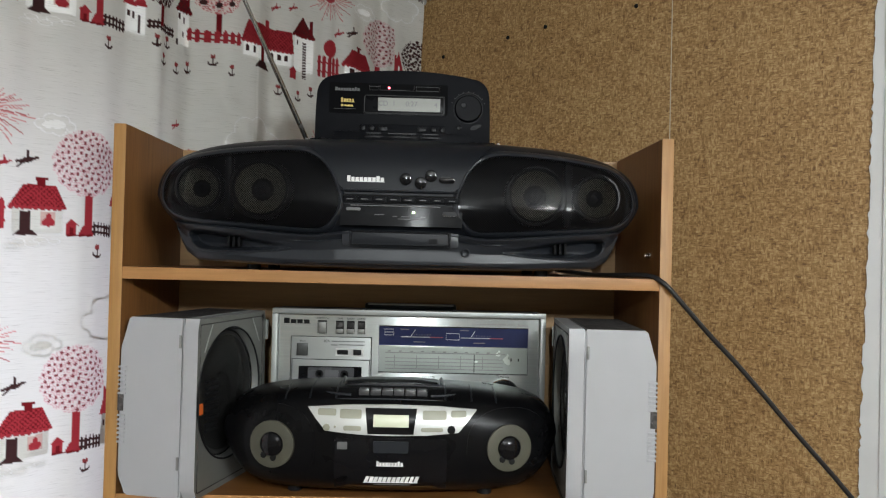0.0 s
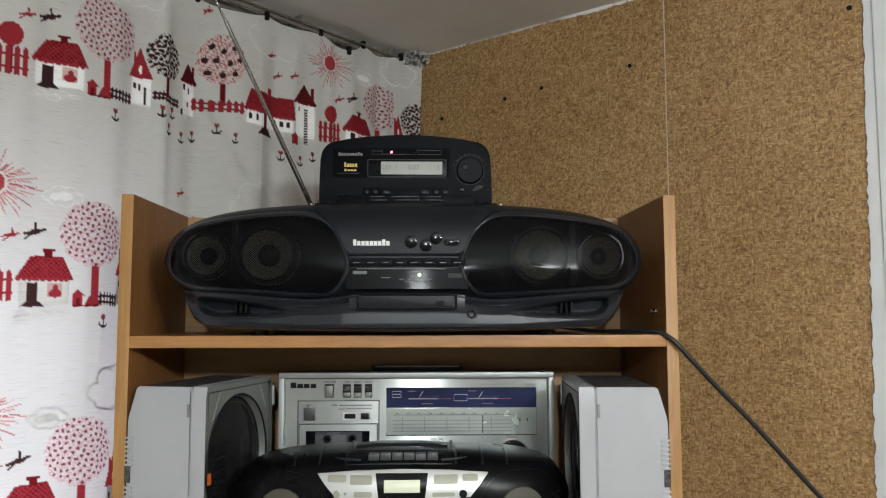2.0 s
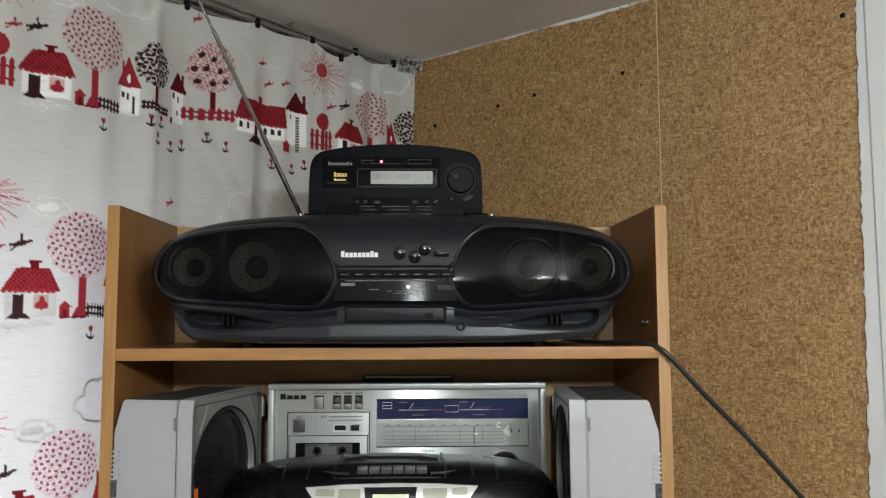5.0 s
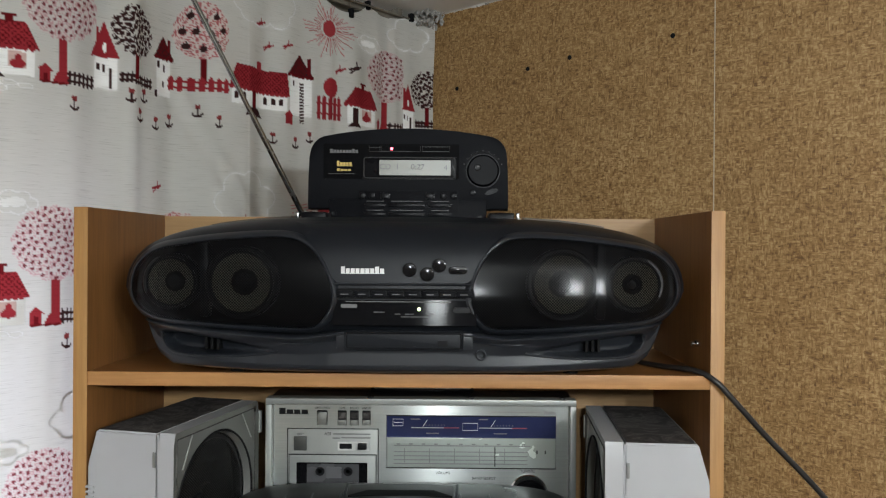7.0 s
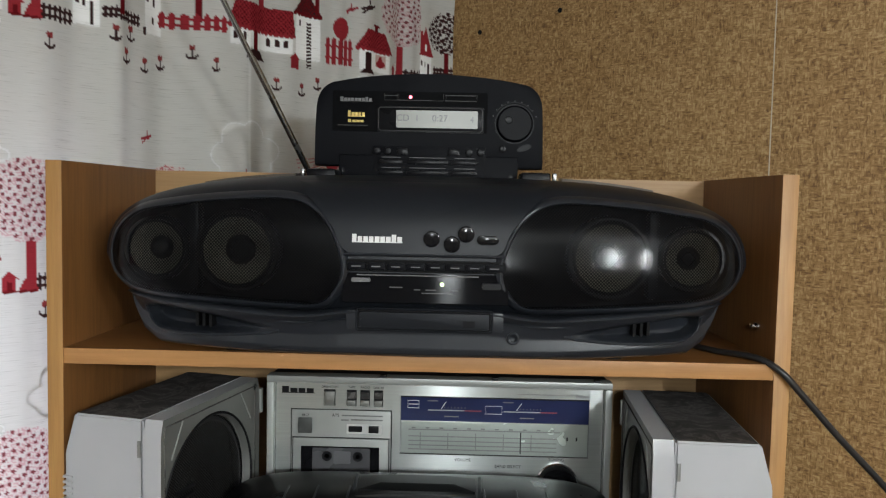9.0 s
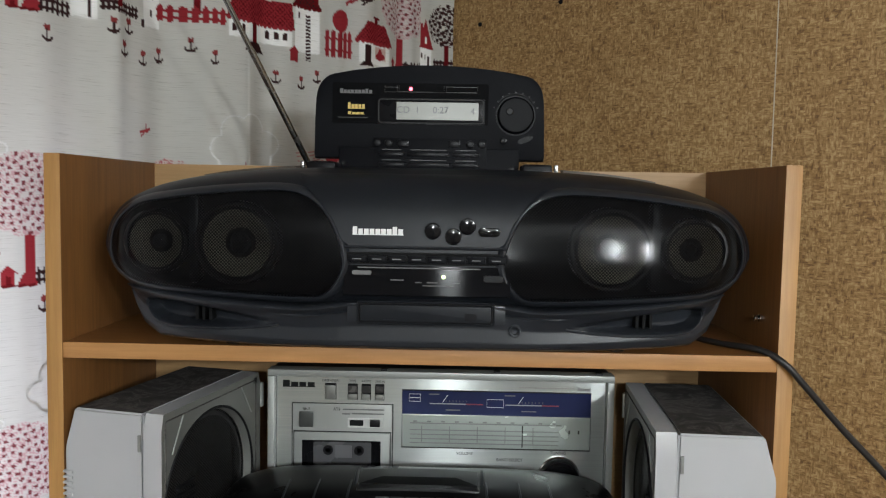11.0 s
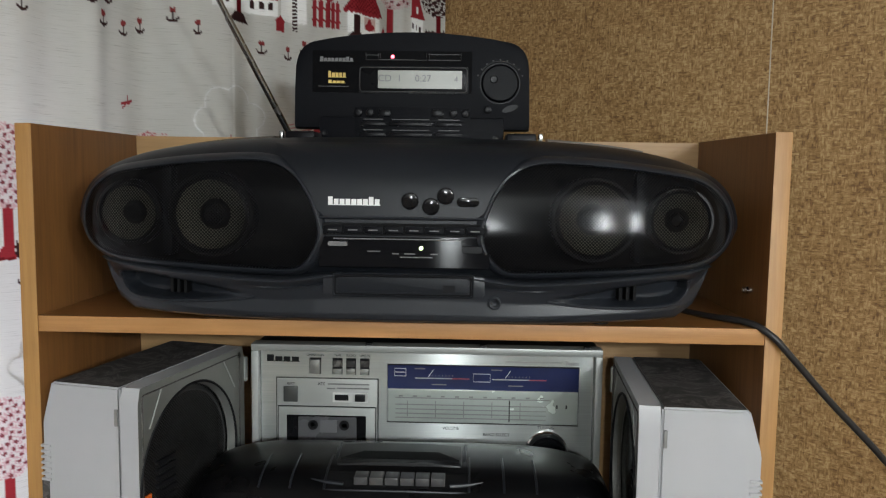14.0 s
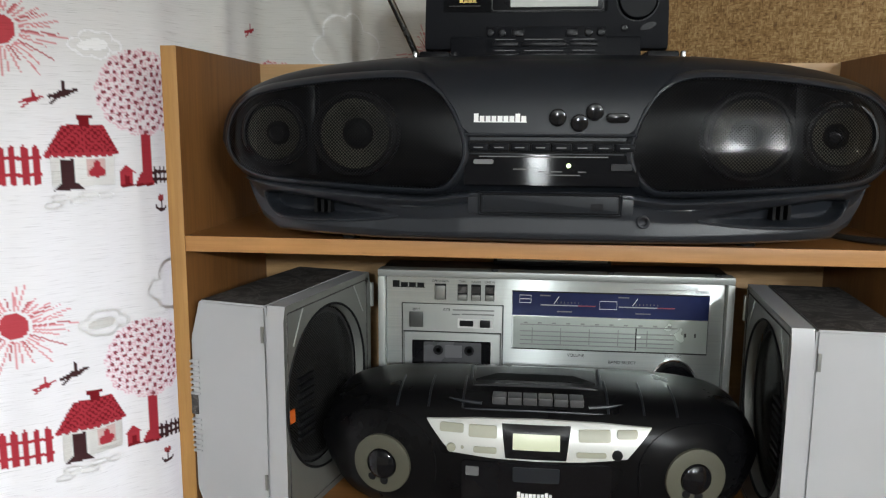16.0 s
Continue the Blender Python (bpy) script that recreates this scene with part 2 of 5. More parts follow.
GUNK = plain("crumbling_plaster", (0.32, 0.31, 0.29), 0.95, vary=0.4, grain=90, bump=0.6)
THREAD = plain("pale_thread", (0.46, 0.42, 0.33), 0.7, bump=0.0)
LINEN = cloth()


# ---- mesh helpers ----
def faced(bm):
    """Gives flat fronts a map whose first axis runs upward."""
    layer = bm.loops.layers.uv.new("UVMap")
    for f in bm.faces:
        for c in f.loops:
            c[layer].uv = (c.vert.co.z, c.vert.co.x)
    return bm


def thing(name, label, category, group="", place=(0, 0, 0)):
    ob = new(name)
    ob.location = place
    ob.empty_display_size = 0.02
    return tagged(ob, label, category, group)


def mesh_of(bm, name, mats, smooth=True, angle=40):
    me = bpy.data.meshes.new(name)
    bmesh.ops.recalc_face_normals(bm, faces=bm.faces)
    for f in bm.faces:
        f.smooth = smooth
    for e in bm.edges:
        if len(e.link_faces) == 2 and e.calc_face_angle(0) > radians(angle):
            e.smooth = False
    bm.to_mesh(me)
    bm.free()
    for m in mats if isinstance(mats, (list, tuple)) else (mats,):
        me.materials.append(m)
    return me


def part(name, bm, material, parent=None, label="", m=None):
    ob = new(name, mesh_of(bm, name, material))
    if parent:
        ob.parent = parent
    if m is not None:
        ob.matrix_basis = m
    if label:
        ob["label"] = label
    return ob


def box(x0, x1, y0, y1, z0, z1, bevel=0.0, bm=None, seg=2):
    bm = bm or bmesh.new()
    made = bmesh.ops.create_cube(bm, size=1.0, matrix=Matrix.LocRotScale(((x0 + x1) / 2, (y0 + y1) / 2, (z0 + z1) / 2), None, (x1 - x0, y1 - y0, z1 - z0)))
    if bevel:
        edges = list({e for v in made["verts"] for e in v.link_edges})
        bmesh.ops.bevel(bm, geom=edges, offset=bevel, segments=seg, profile=0.6, affect="EDGES")
    return bm


def prism(pts, y0, y1, bevel=0.0, bm=None, seg=2):
    """A flat outline of (x, z), pulled from y0 to y1, with its front edge (y0) bevelled."""
    bm = bm or bmesh.new()
    a = [bm.verts.new((x, y0, z)) for x, z in pts]
    b = [bm.verts.new((x, y1, z)) for x, z in pts]
    front = bm.faces.new(a)
    bm.faces.new(b[::-1])
    n = len(pts)
    for i in range(n):
        bm.faces.new((a[i], b[i], b[(i + 1) % n], a[(i + 1) % n]))
    if bevel:
        bmesh.ops.bevel(bm, geom=list(front.edges), offset=bevel, segments=seg, profile=0.6, affect="EDGES")
    return bm


def rounded(x0, x1, z0, z1, r, k=6):
    pts = []
    for cx, cz, a in ((x1 - r, z1 - r, 0), (x0 + r, z1 - r, 90), (x0 + r, z0 + r, 180), (x1 - r, z0 + r, 270)):
        pts += [(cx + r * math.cos(radians(a + 90 * i / k)), cz + r * math.sin(radians(a + 90 * i / k))) for i in range(k + 1)]
    return pts


def oval(cx, cz, a, b, p=2.0, k=64, lean=0.0):
    pts = []
    for i in range(k):
        t = 2 * math.pi * i / k
        c, s = math.cos(t), math.sin(t)
        x = a * math.copysign(abs(c) ** (2 / p), c)
        z = b * math.copysign(abs(s) ** (2 / p), s)
        pts.append((cx + x, cz + z + lean * x))
    return pts


def loop_through(pts, per=8):
    """A smooth closed line through points of the plane."""
    out, n = [], len(pts)
    for i in range(n):
        p0, p1, p2, p3 = (pts[(i + j) % n] for j in (-1, 0, 1, 2))
        for k in range(per):
            f = k / per
            out.append(tuple(0.5 * (2 * b + (c - a) * f + (2 * a - 5 * b + 4 * c - d) * f * f + (3 * b - a - 3 * c + d) * f ** 3) for a, b, c, d in zip(p0, p1, p2, p3)))
    return out


def widened(pts, d):
    """The same closed line, moved outward by d."""
    n, out = len(pts), []
    turn = 1 if sum(pts[i - 1][0] * pts[i][1] - pts[i][0] * pts[i - 1][1] for i in range(n)) > 0 else -1
    for i, (x, z) in enumerate(pts):
        dx, dz = pts[(i + 1) % n][0] - pts[i - 1][0], pts[(i + 1) % n][1] - pts[i - 1][1]
        m = math.hypot(dx, dz) or 1.0
        out.append((x + turn * d * dz / m, z - turn * d * dx / m))
    return out


def inside(pts, x, z):
    hit = False
    for (xa, za), (xb, zb) in zip(pts, pts[1:] + pts[:1]):
        if (za > z) != (zb > z) and x < xa + (xb - xa) * (z - za) / (zb - za):
            hit = not hit
    return hit


def sweep(path, radius, closed=False, k=8, bm=None):
    """A round rod along a path."""
    bm = bm or bmesh.new()
    path = [Vector(p) for p in path]
    n, rings = len(path), []
    side = None
    radii = radius if isinstance(radius, (list, tuple)) else [radius] * n
    for i, p in enumerate(path):
        a = path[(i - 1) % n] if closed or i else p
        b = path[(i + 1) % n] if closed or i < n - 1 else p
        way = (b - a).normalized()
        side = side or (Vector((0, 1, 0)) if abs(way.y) < 0.9 else Vector((1, 0, 0)))
        side = (side - way * side.dot(way)).normalized()
        other = way.cross(side)
        rings.append([bm.verts.new(p + radii[i] * (math.cos(6.2832 * j / k) * side + math.sin(6.2832 * j / k) * other)) for j in range(k)])
    for i in range(n if closed else n - 1):
        r, s = rings[i], rings[(i + 1) % n]
        off = 0
        if closed and i == n - 1:
            off = min(range(k), key=lambda o: (r[0].co - s[o].co).length)
        for j in range(k):
            bm.faces.new((r[j], r[(j + 1) % k], s[(j + 1 + off) % k], s[(j + off) % k]))
    if not closed:
        bm.faces.new(rings[0][::-1])
        bm.faces.new(rings[-1])
    return bm


def lathe(profile, m, k=32, bm=None):
    """A profile of (radius, height) turned round its axis, then moved by m."""
    bm = bm or bmesh.new()
    rings = []
    for r, h in profile:
        if r < 1e-6:
            rings.append([bm.verts.new(m @ Vector((0, 0, h)))])
        else:
            rings.append([bm.verts.new(m @ Vector((r * math.cos(6.28319 * j / k), r * math.sin(6.28319 * j / k), h))) for j in range(k)])
    for a, b in zip(rings, rings[1:]):
        for j in range(k):
            vs = [a[j % len(a)], a[(j + 1) % len(a)], b[(j + 1) % len(b)], b[j % len(b)]]
            vs = list(dict.fromkeys(vs))
            if len(vs) > 2:
                bm.faces.new(vs)
    return bm


FACING = Matrix.Rotation(radians(90), 4, "X")  # turns +z to -y, towards the room


class Hull:
    """A long rounded case: its top, bottom and depth at each x."""

    def __init__(self, cx, half, mid, up, down, yc, depth, n, ends, lean=0.0, bow=6, tilt=0.0):
        self.tilt = tilt
        self.cx, self.half, self.mid, self.up, self.down, self.yc, self.depth, self.n, self.ends, self.lean, self.bow = cx, half, mid, up, down, yc, depth, n, ends, lean, bow

    def reach(self, x):
        return min(1.0, abs(x - self.cx) / self.half)

    def top(self, x):
        return self.mid + self.up * (1 - self.reach(x) ** 2.8) ** 0.28

    def bottom(self, x):
        return self.mid - self.down * (1 - self.reach(x) ** 8) ** 0.625

    def deep(self, x):
        return self.depth * (1 - self.ends * self.reach(x) ** 7)

    def middle(self, x):
        return self.yc - self.lean * self.reach(x) ** self.bow

    def front(self, x, z):
        zt, zb = self.top(x), self.bottom(x)
        t = min(1.0, abs(z - (zt + zb) / 2) / max(1e-4, (zt - zb) / 2))
        return self.middle(x) + self.tilt * (z - self.mid) - self.deep(x) * (1 - t ** self.n) ** (1 / self.n)

    def body(self, stations=72, k=56):
        bm, rings = bmesh.new(), []
        for i in range(stations + 1):
            x = self.cx + self.half * 0.9995 * math.sin(math.pi * (i / stations - 0.5))
            zt, zb, d = self.top(x), self.bottom(x), self.deep(x)
            ring = []
            for j in range(k):
                t = 2 * math.pi * j / k
                c, s = math.cos(t), math.sin(t)
                r = (abs(c) ** self.n + abs(s) ** self.n) ** (-1 / self.n)
                z = (zt + zb) / 2 + (zt - zb) / 2 * r * s
                y = self.middle(x) + self.tilt * (z - self.mid) + d * r * c
                ring.append(bm.verts.new((x, y, z)))
            rings.append(ring)
        for a, b in zip(rings, rings[1:]):
            for j in range(k):
                bm.faces.new((a[j], a[(j + 1) % k], b[(j + 1) % k], b[j]))
        bm.faces.new(rings[0])
        bm.faces.new(rings[-1][::-1])
        return bm

    def plate(self, pts, out, bulge=0.0, rings=8, sink=0.004):
        """A plate of that outline that follows the front, standing out from it."""
        bm = bmesh.new()
        cx, cz = sum(p[0] for p in pts) / len(pts), sum(p[1] for p in pts) / len(pts)
        loops = []
        for r in range(1, rings + 1):
            f = r / rings
            loops.append([bm.verts.new((cx + (x - cx) * f, self.front(cx + (x - cx) * f, cz + (z - cz) * f) - out - bulge * (1 - f ** 2.4), cz + (z - cz) * f)) for x, z in pts])
        loops.append([bm.verts.new((x, self.front(x, z) + sink, z)) for x, z in pts])
        mid = bm.verts.new((cx, self.front(cx, cz) - out - bulge, cz))
        n = len(pts)
        for j in range(n):
            bm.faces.new((mid, loops[0][j], loops[0][(j + 1) % n]))
        for a, b in zip(loops, loops[1:]):
            for j in range(n):
                bm.faces.new((a[j], b[j], b[(j + 1) % n], a[(j + 1) % n]))
        return bm

    def rim(self, pts, out, radius):
        return sweep([(x, self.front(x, z) - out, z) for x, z in pts], radius, True, 8)


def wordmark(x0, x1, z, h, y, count, slant=0.0):
    """A row of small plain blocks on a thin foot, the size of a name."""
    step, low = (x1 - x0) / count, z - h / 2
    rng = random.Random(count * 7 + int(h * 1e5))
    foot = 0.1 * h
    pts = [(x0, low), (x1, low), (x1 + slant * foot, low + foot)]
    for i in reversed(range(count)):
        a, b = x0 + step * (i + 0.05), x0 + step * (i + 0.05 + rng.uniform(0.72, 0.86))
        top = h * (1.0 if i == 0 or slant or (count == 9 and i == 7) else 0.74)
        pts += [(b + slant * foot, low + foot), (b + slant * top, low + top), (a + slant * top, low + top), (a + slant * foot, low + foot)]
    yf = y((x0 + x1) / 2, z) if callable(y) else y
    return prism(pts, yf - 0.0006, yf + 0.0012)


def letters(text, size, m, material, parent, name="lettering"):
    curve = bpy.data.curves.new(name, "FONT")
    curve.body, curve.size, curve.align_x, curve.align_y, curve.extrude = text, size, "CENTER", "CENTER", 0.0002
    ob = new(name, curve)
    ob.matrix_basis = m @ FACING
    me = bpy.data.meshes.new_from_object(ob)
    bpy.data.objects.remove(ob)
    ob = new(name, me)
    ob.matrix_basis = m @ FACING
    me.materials.clear()
    me.materials.append(material)
    ob.parent = parent
    return ob


def setting(name, bm, material, label, category, m=ROOM):
    ob = new(name, mesh_of(bm, name, material))
    ob.matrix_basis = m
    return tagged(ob, label, category, "", "structure")


# ---- the room ----
FAR_U, NEAR_V, T = 3.6, -3.8, 0.14
setting("floor", box(WALL_U - T, FAR_U + T, NEAR_V - T, WALL_V + T, -0.1, 0.0), FLOOR, "plain brown wooden floor of the room", "floor")
setting("ceiling", box(WALL_U - T, FAR_U + T, NEAR_V - T, WALL_V + T, CEIL, CEIL + 0.1), PLASTER, "grey-white plastered ceiling with rough edges", "ceiling")
setting("wall_papered", box(WALL_U - T, FAR_U + T, WALL_V, WALL_V + T, 0.0, CEIL), PAPER, "wall with brown and tan woven-look wallpaper", "wall")
setting("wall_east", box(FAR_U, FAR_U + T, NEAR_V, WALL_V, 0.0, CEIL), WALL_PAINT, "plain painted wall", "wall")
setting("wall_south", box(WALL_U - T, FAR_U + T, NEAR_V - T, NEAR_V, 0.0, CEIL), WALL_PAINT, "plain painted wall", "wall")
WIN = (-1.1, -0.13, 0.88, 1.80)
bm = box(WALL_U - T, WALL_U, WIN[1], WALL_V, 0.0, CEIL)
box(WALL_U - T, WALL_U, NEAR_V, WIN[0], 0.0, CEIL, bm=bm)
box(WALL_U - T, WALL_U, WIN[0], WIN[1], 0.0, WIN[2], bm=bm)
box(WALL_U - T, WALL_U, WIN[0], WIN[1], WIN[3], CEIL, bm=bm)
setting("wall_window", bm, PLASTER, "window wall hidden behind the curtain", "wall")

# white door casing on the papered wall, with a ragged edge of paint
casing = thing("door_casing", "white gloss-painted door casing with a ragged paint edge", "door casing")
casing.matrix_basis = ROOM
casing["kind"] = "structure"
part("casing_board", box(0.4895, 0.6045, WALL_V - 0.007, WALL_V, 0.0, CEIL - 0.002, 0.002), GLOSS_WHITE, casing)
bm, rng = bmesh.new(), random.Random(4)
edge, z = [], 0.9
while z < CEIL - 0.004:
    edge.append((0.4705 + 0.008 * (z - 1.7) / 0.45 + rng.uniform(-0.002, 0.002), z))
    z += rng.uniform(0.004, 0.014)
for (xa, za), (xb, zb) in zip(edge, edge[1:]):
    q = [bm.verts.new(p) for p in ((xa, WALL_V - 0.0025, za), (0.4905, WALL_V - 0.0045, za), (0.4905, WALL_V - 0.0045, zb), (xb, WALL_V - 0.0025, zb))]
    bm.faces.new(q)
bmesh.ops.remove_doubles(bm, verts=bm.verts, dist=1e-5)
part("paint_edge", bm, GLOSS_WHITE, casing)

# paper seam, nail holes, ragged plaster along the ceiling
seam = new("wallpaper_seam", mesh_of(box(0.1574, 0.1588, WALL_V - 0.0008, WALL_V + 0.001, 0.9, CEIL - 0.002), "wallpaper_seam", THREAD))
seam.matrix_basis = ROOM
tagged(seam, "thin pale seam between two strips of wallpaper", "seam", "", "structure")
for u, z in ((-0.10, 2.041), (0.09, 2.047), (-0.188, 2.034), (-0.355, 2.019), (0.458, 2.064)):
    bm = lathe([(0, 0.002), (0.0032, 0.002), (0.0042, 0.0004), (0.0042, 0.0)], FACING, 10)
    ob = new("nail_head", mesh_of(bm, "nail_head", INK_BLACK))
    ob.matrix_basis = ROOM @ Matrix.Translation((u, WALL_V, z))
    tagged(ob, "small dark nail head in the wallpaper", "nail", "nails in the wallpaper")


def crumbs(name, spots, seed, label):
    """Lumps of broken plaster."""
    bm, rng = bmesh.new(), random.Random(seed)
    for u, v, z, r in spots:
        made = bmesh.ops.create_icosphere(bm, subdivisions=1, radius=r, matrix=Matrix.LocRotScale((u, v, z), Euler((rng.random() * 3, rng.random() * 3, 0)), (1, 0.7, 0.6)))
        for w in made["verts"]:
            w.co += (w.co - Vector((u, v, z))) * (0.9 * noise.noise(w.co * 260))
    return setting(name, bm, GUNK, label, "plaster")


rng = random.Random(9)
spots = [(WALL_U + 0.075 + rng.uniform(-0.03, 0.045), WALL_V - rng.uniform(0.0, 0.05), CEIL - rng.uniform(0.0, 0.05) ** 1.2, rng.uniform(0.002, 0.0065)) for _ in range(220)]
crumbs("corner_plaster", spots, 2, "crumbling grey plaster in the corner under the ceiling")
bm, rng2, u, low, last = bmesh.new(), random.Random(12), WALL_U + 0.06, 0.003, None
while u < 0.62:
    low = min(0.0062, max(0.001, low + rng2.uniform(-0.0014, 0.0014)))
    col = [bm.verts.new(p) for p in ((u, WALL_V - 0.0035 - 0.5 * low, CEIL), (u, WALL_V - 0.0035, CEIL - 0.4 * low), (u, WALL_V - 0.0022, CEIL - low), (u, WALL_V + 0.001, CEIL - low - 0.0004))]
    if last:
        for i in range(3):
            bm.faces.new((last[i], col[i], col[i + 1], last[i + 1]))
    last = col
    u += rng2.uniform(0.002, 0.009)
setting("plaster_bead", bm, PLASTER, "cracked white plaster bead under the ceiling", "plaster")
u, spots = WALL_U + 0.13, []
while u < 0.55:
    spots.append((u, WALL_V - 0.002, CEIL - rng.uniform(-0.002, 0.004), rng.uniform(0.0015, 0.0045)))
    u += rng.uniform(0.004, 0.03)
crumbs("ragged_ceiling_edge", spots, 3, "ragged white plaster edge where paper meets ceiling")
v, spots = -0.9, []
while v < WALL_V:
    spots.append((WALL_U + 0.02 + rng.uniform(0, 0.012), v, CEIL - rng.uniform(0.0, 0.006), rng.uniform(0.002, 0.006)))
    v += rng.uniform(0.0015, 0.009)
crumbs("ragged_window_edge", spots, 5, "ragged white plaster edge above the curtain rail")

# ---- window behind the curtain ----
window = thing("window_1", "white wooden window behind the drawn curtain", "window")
window.matrix_basis = ROOM
window["kind"] = "structure"
fu = WALL_U - 0.09
for a, b, c, d in ((WIN[0], WIN[1], WIN[2], WIN[2] + 0.05), (WIN[0], WIN[1], WIN[3] - 0.05, WIN[3]), (WIN[0], WIN[0] + 0.05, WIN[2] + 0.05, WIN[3] - 0.05), (WIN[1] - 0.05, WIN[1], WIN[2] + 0.05, WIN[3] - 0.05)):
    part("window_frame", box(fu - 0.03, fu + 0.03, a, b, c, d, 0.004), GLOSS_WHITE, window)

# ---- curtain and its rail ----
FALL_U = -0.435
HOOKS = [-1.05, -0.9, -0.75, -0.6, -0.46, -0.32, -0.17, -0.032, 0.11, 0.245, 0.363, 0.471]


def drape(v, z):
    """How far the cloth stands off its plane."""
    hang = np.clip((2.15 - z) / 0.12, 0.25, 1.0)
    behind = -0.036 * np.exp(-((v + 0.015) / 0.055) ** 2)
    crease = 0.012 * np.exp(-((v + 0.092) / 0.016) ** 2) + 0.007 * np.exp(-((v - 0.272) / 0.013) ** 2) + 0.010 * np.exp(-((v - 0.432) / 0.012) ** 2)
    waves = 0.009 * np.sin(v * 22 + 0.6) + 0.005 * np.sin(v * 47 + 2.0 + z * 1.5) + 0.003 * np.sin(v * 90 - z * 4)
    return FALL_U + hang * (behind + crease + waves * np.where(v < 0.1, 0.8, 1.0)) + 0.03 * np.clip((v - 0.42) / 0.1, 0, 1) ** 1.5


def hem(v):
    """The top edge sags between the clips."""
    h = np.array(HOOKS)
    i = np.clip(np.searchsorted(h, v) - 1, 0, len(h) - 2)
    f = np.clip((v - h[i]) / (h[i + 1] - h[i]), 0, 1)
    sag = np.where(i == 9, 0.030, np.where(i == 10, 0.010, 0.009))
    shape = np.where(i == 9, 4 * f * (1 - f) * (0.6 + 0.4 * f), 4 * f * (1 - f))
    return np.clip(2.136 + 0.03 * (v + 0.03) / 0.5, 2.10, 2.158) - sag * shape


class Print:
    """The curtain's pattern: ink laid over cloth by shape."""

    def __init__(self, p, q, ground):
        self.p, self.q = p, q
        self.colour = np.tile(np.array(ground, dtype=np.float32), (p.size, 1))

    def lay(self, mask, ink, amount=1.0):
        self.colour[mask] = self.colour[mask] * (1 - amount) + np.array(ink, dtype=np.float32) * amount

    def rect(self, x0, x1, y0, y1):
        return (self.p > x0) & (self.p < x1) & (self.q > y0) & (self.q < y1)

    def disc(self, x, y, rx, ry):
        return ((self.p - x) / rx) ** 2 + ((self.q - y) / ry) ** 2 < 1

    def roof(self, x0, x1, y0, y1, inset0, inset1):
        f = np.clip((self.q - y0) / (y1 - y0), 0, 1)
        return (self.q > y0) & (self.q < y1) & (self.p > x0 + inset0 * f) & (self.p < x1 - inset1 * f)

    def line(self, xa, ya, xb, yb, w):
        dx, dy = xb - xa, yb - ya
        f = np.clip(((self.p - xa) * dx + (self.q - ya) * dy) / (dx * dx + dy * dy), 0, 1)
        return (self.p - xa - f * dx) ** 2 + (self.q - ya - f * dy) ** 2 < w * w


RED, DARK, WINE, PINK = (0.36, 0.035, 0.045, 0.9), (0.05, 0.022, 0.022, 0.9), (0.16, 0.012, 0.016, 1.0), (0.62, 0.26, 0.26, 1.0)
WHITE, CLOTH = (0.9, 0.9, 0.89, 0.12), (0.72, 0.715, 0.68, 1.0)


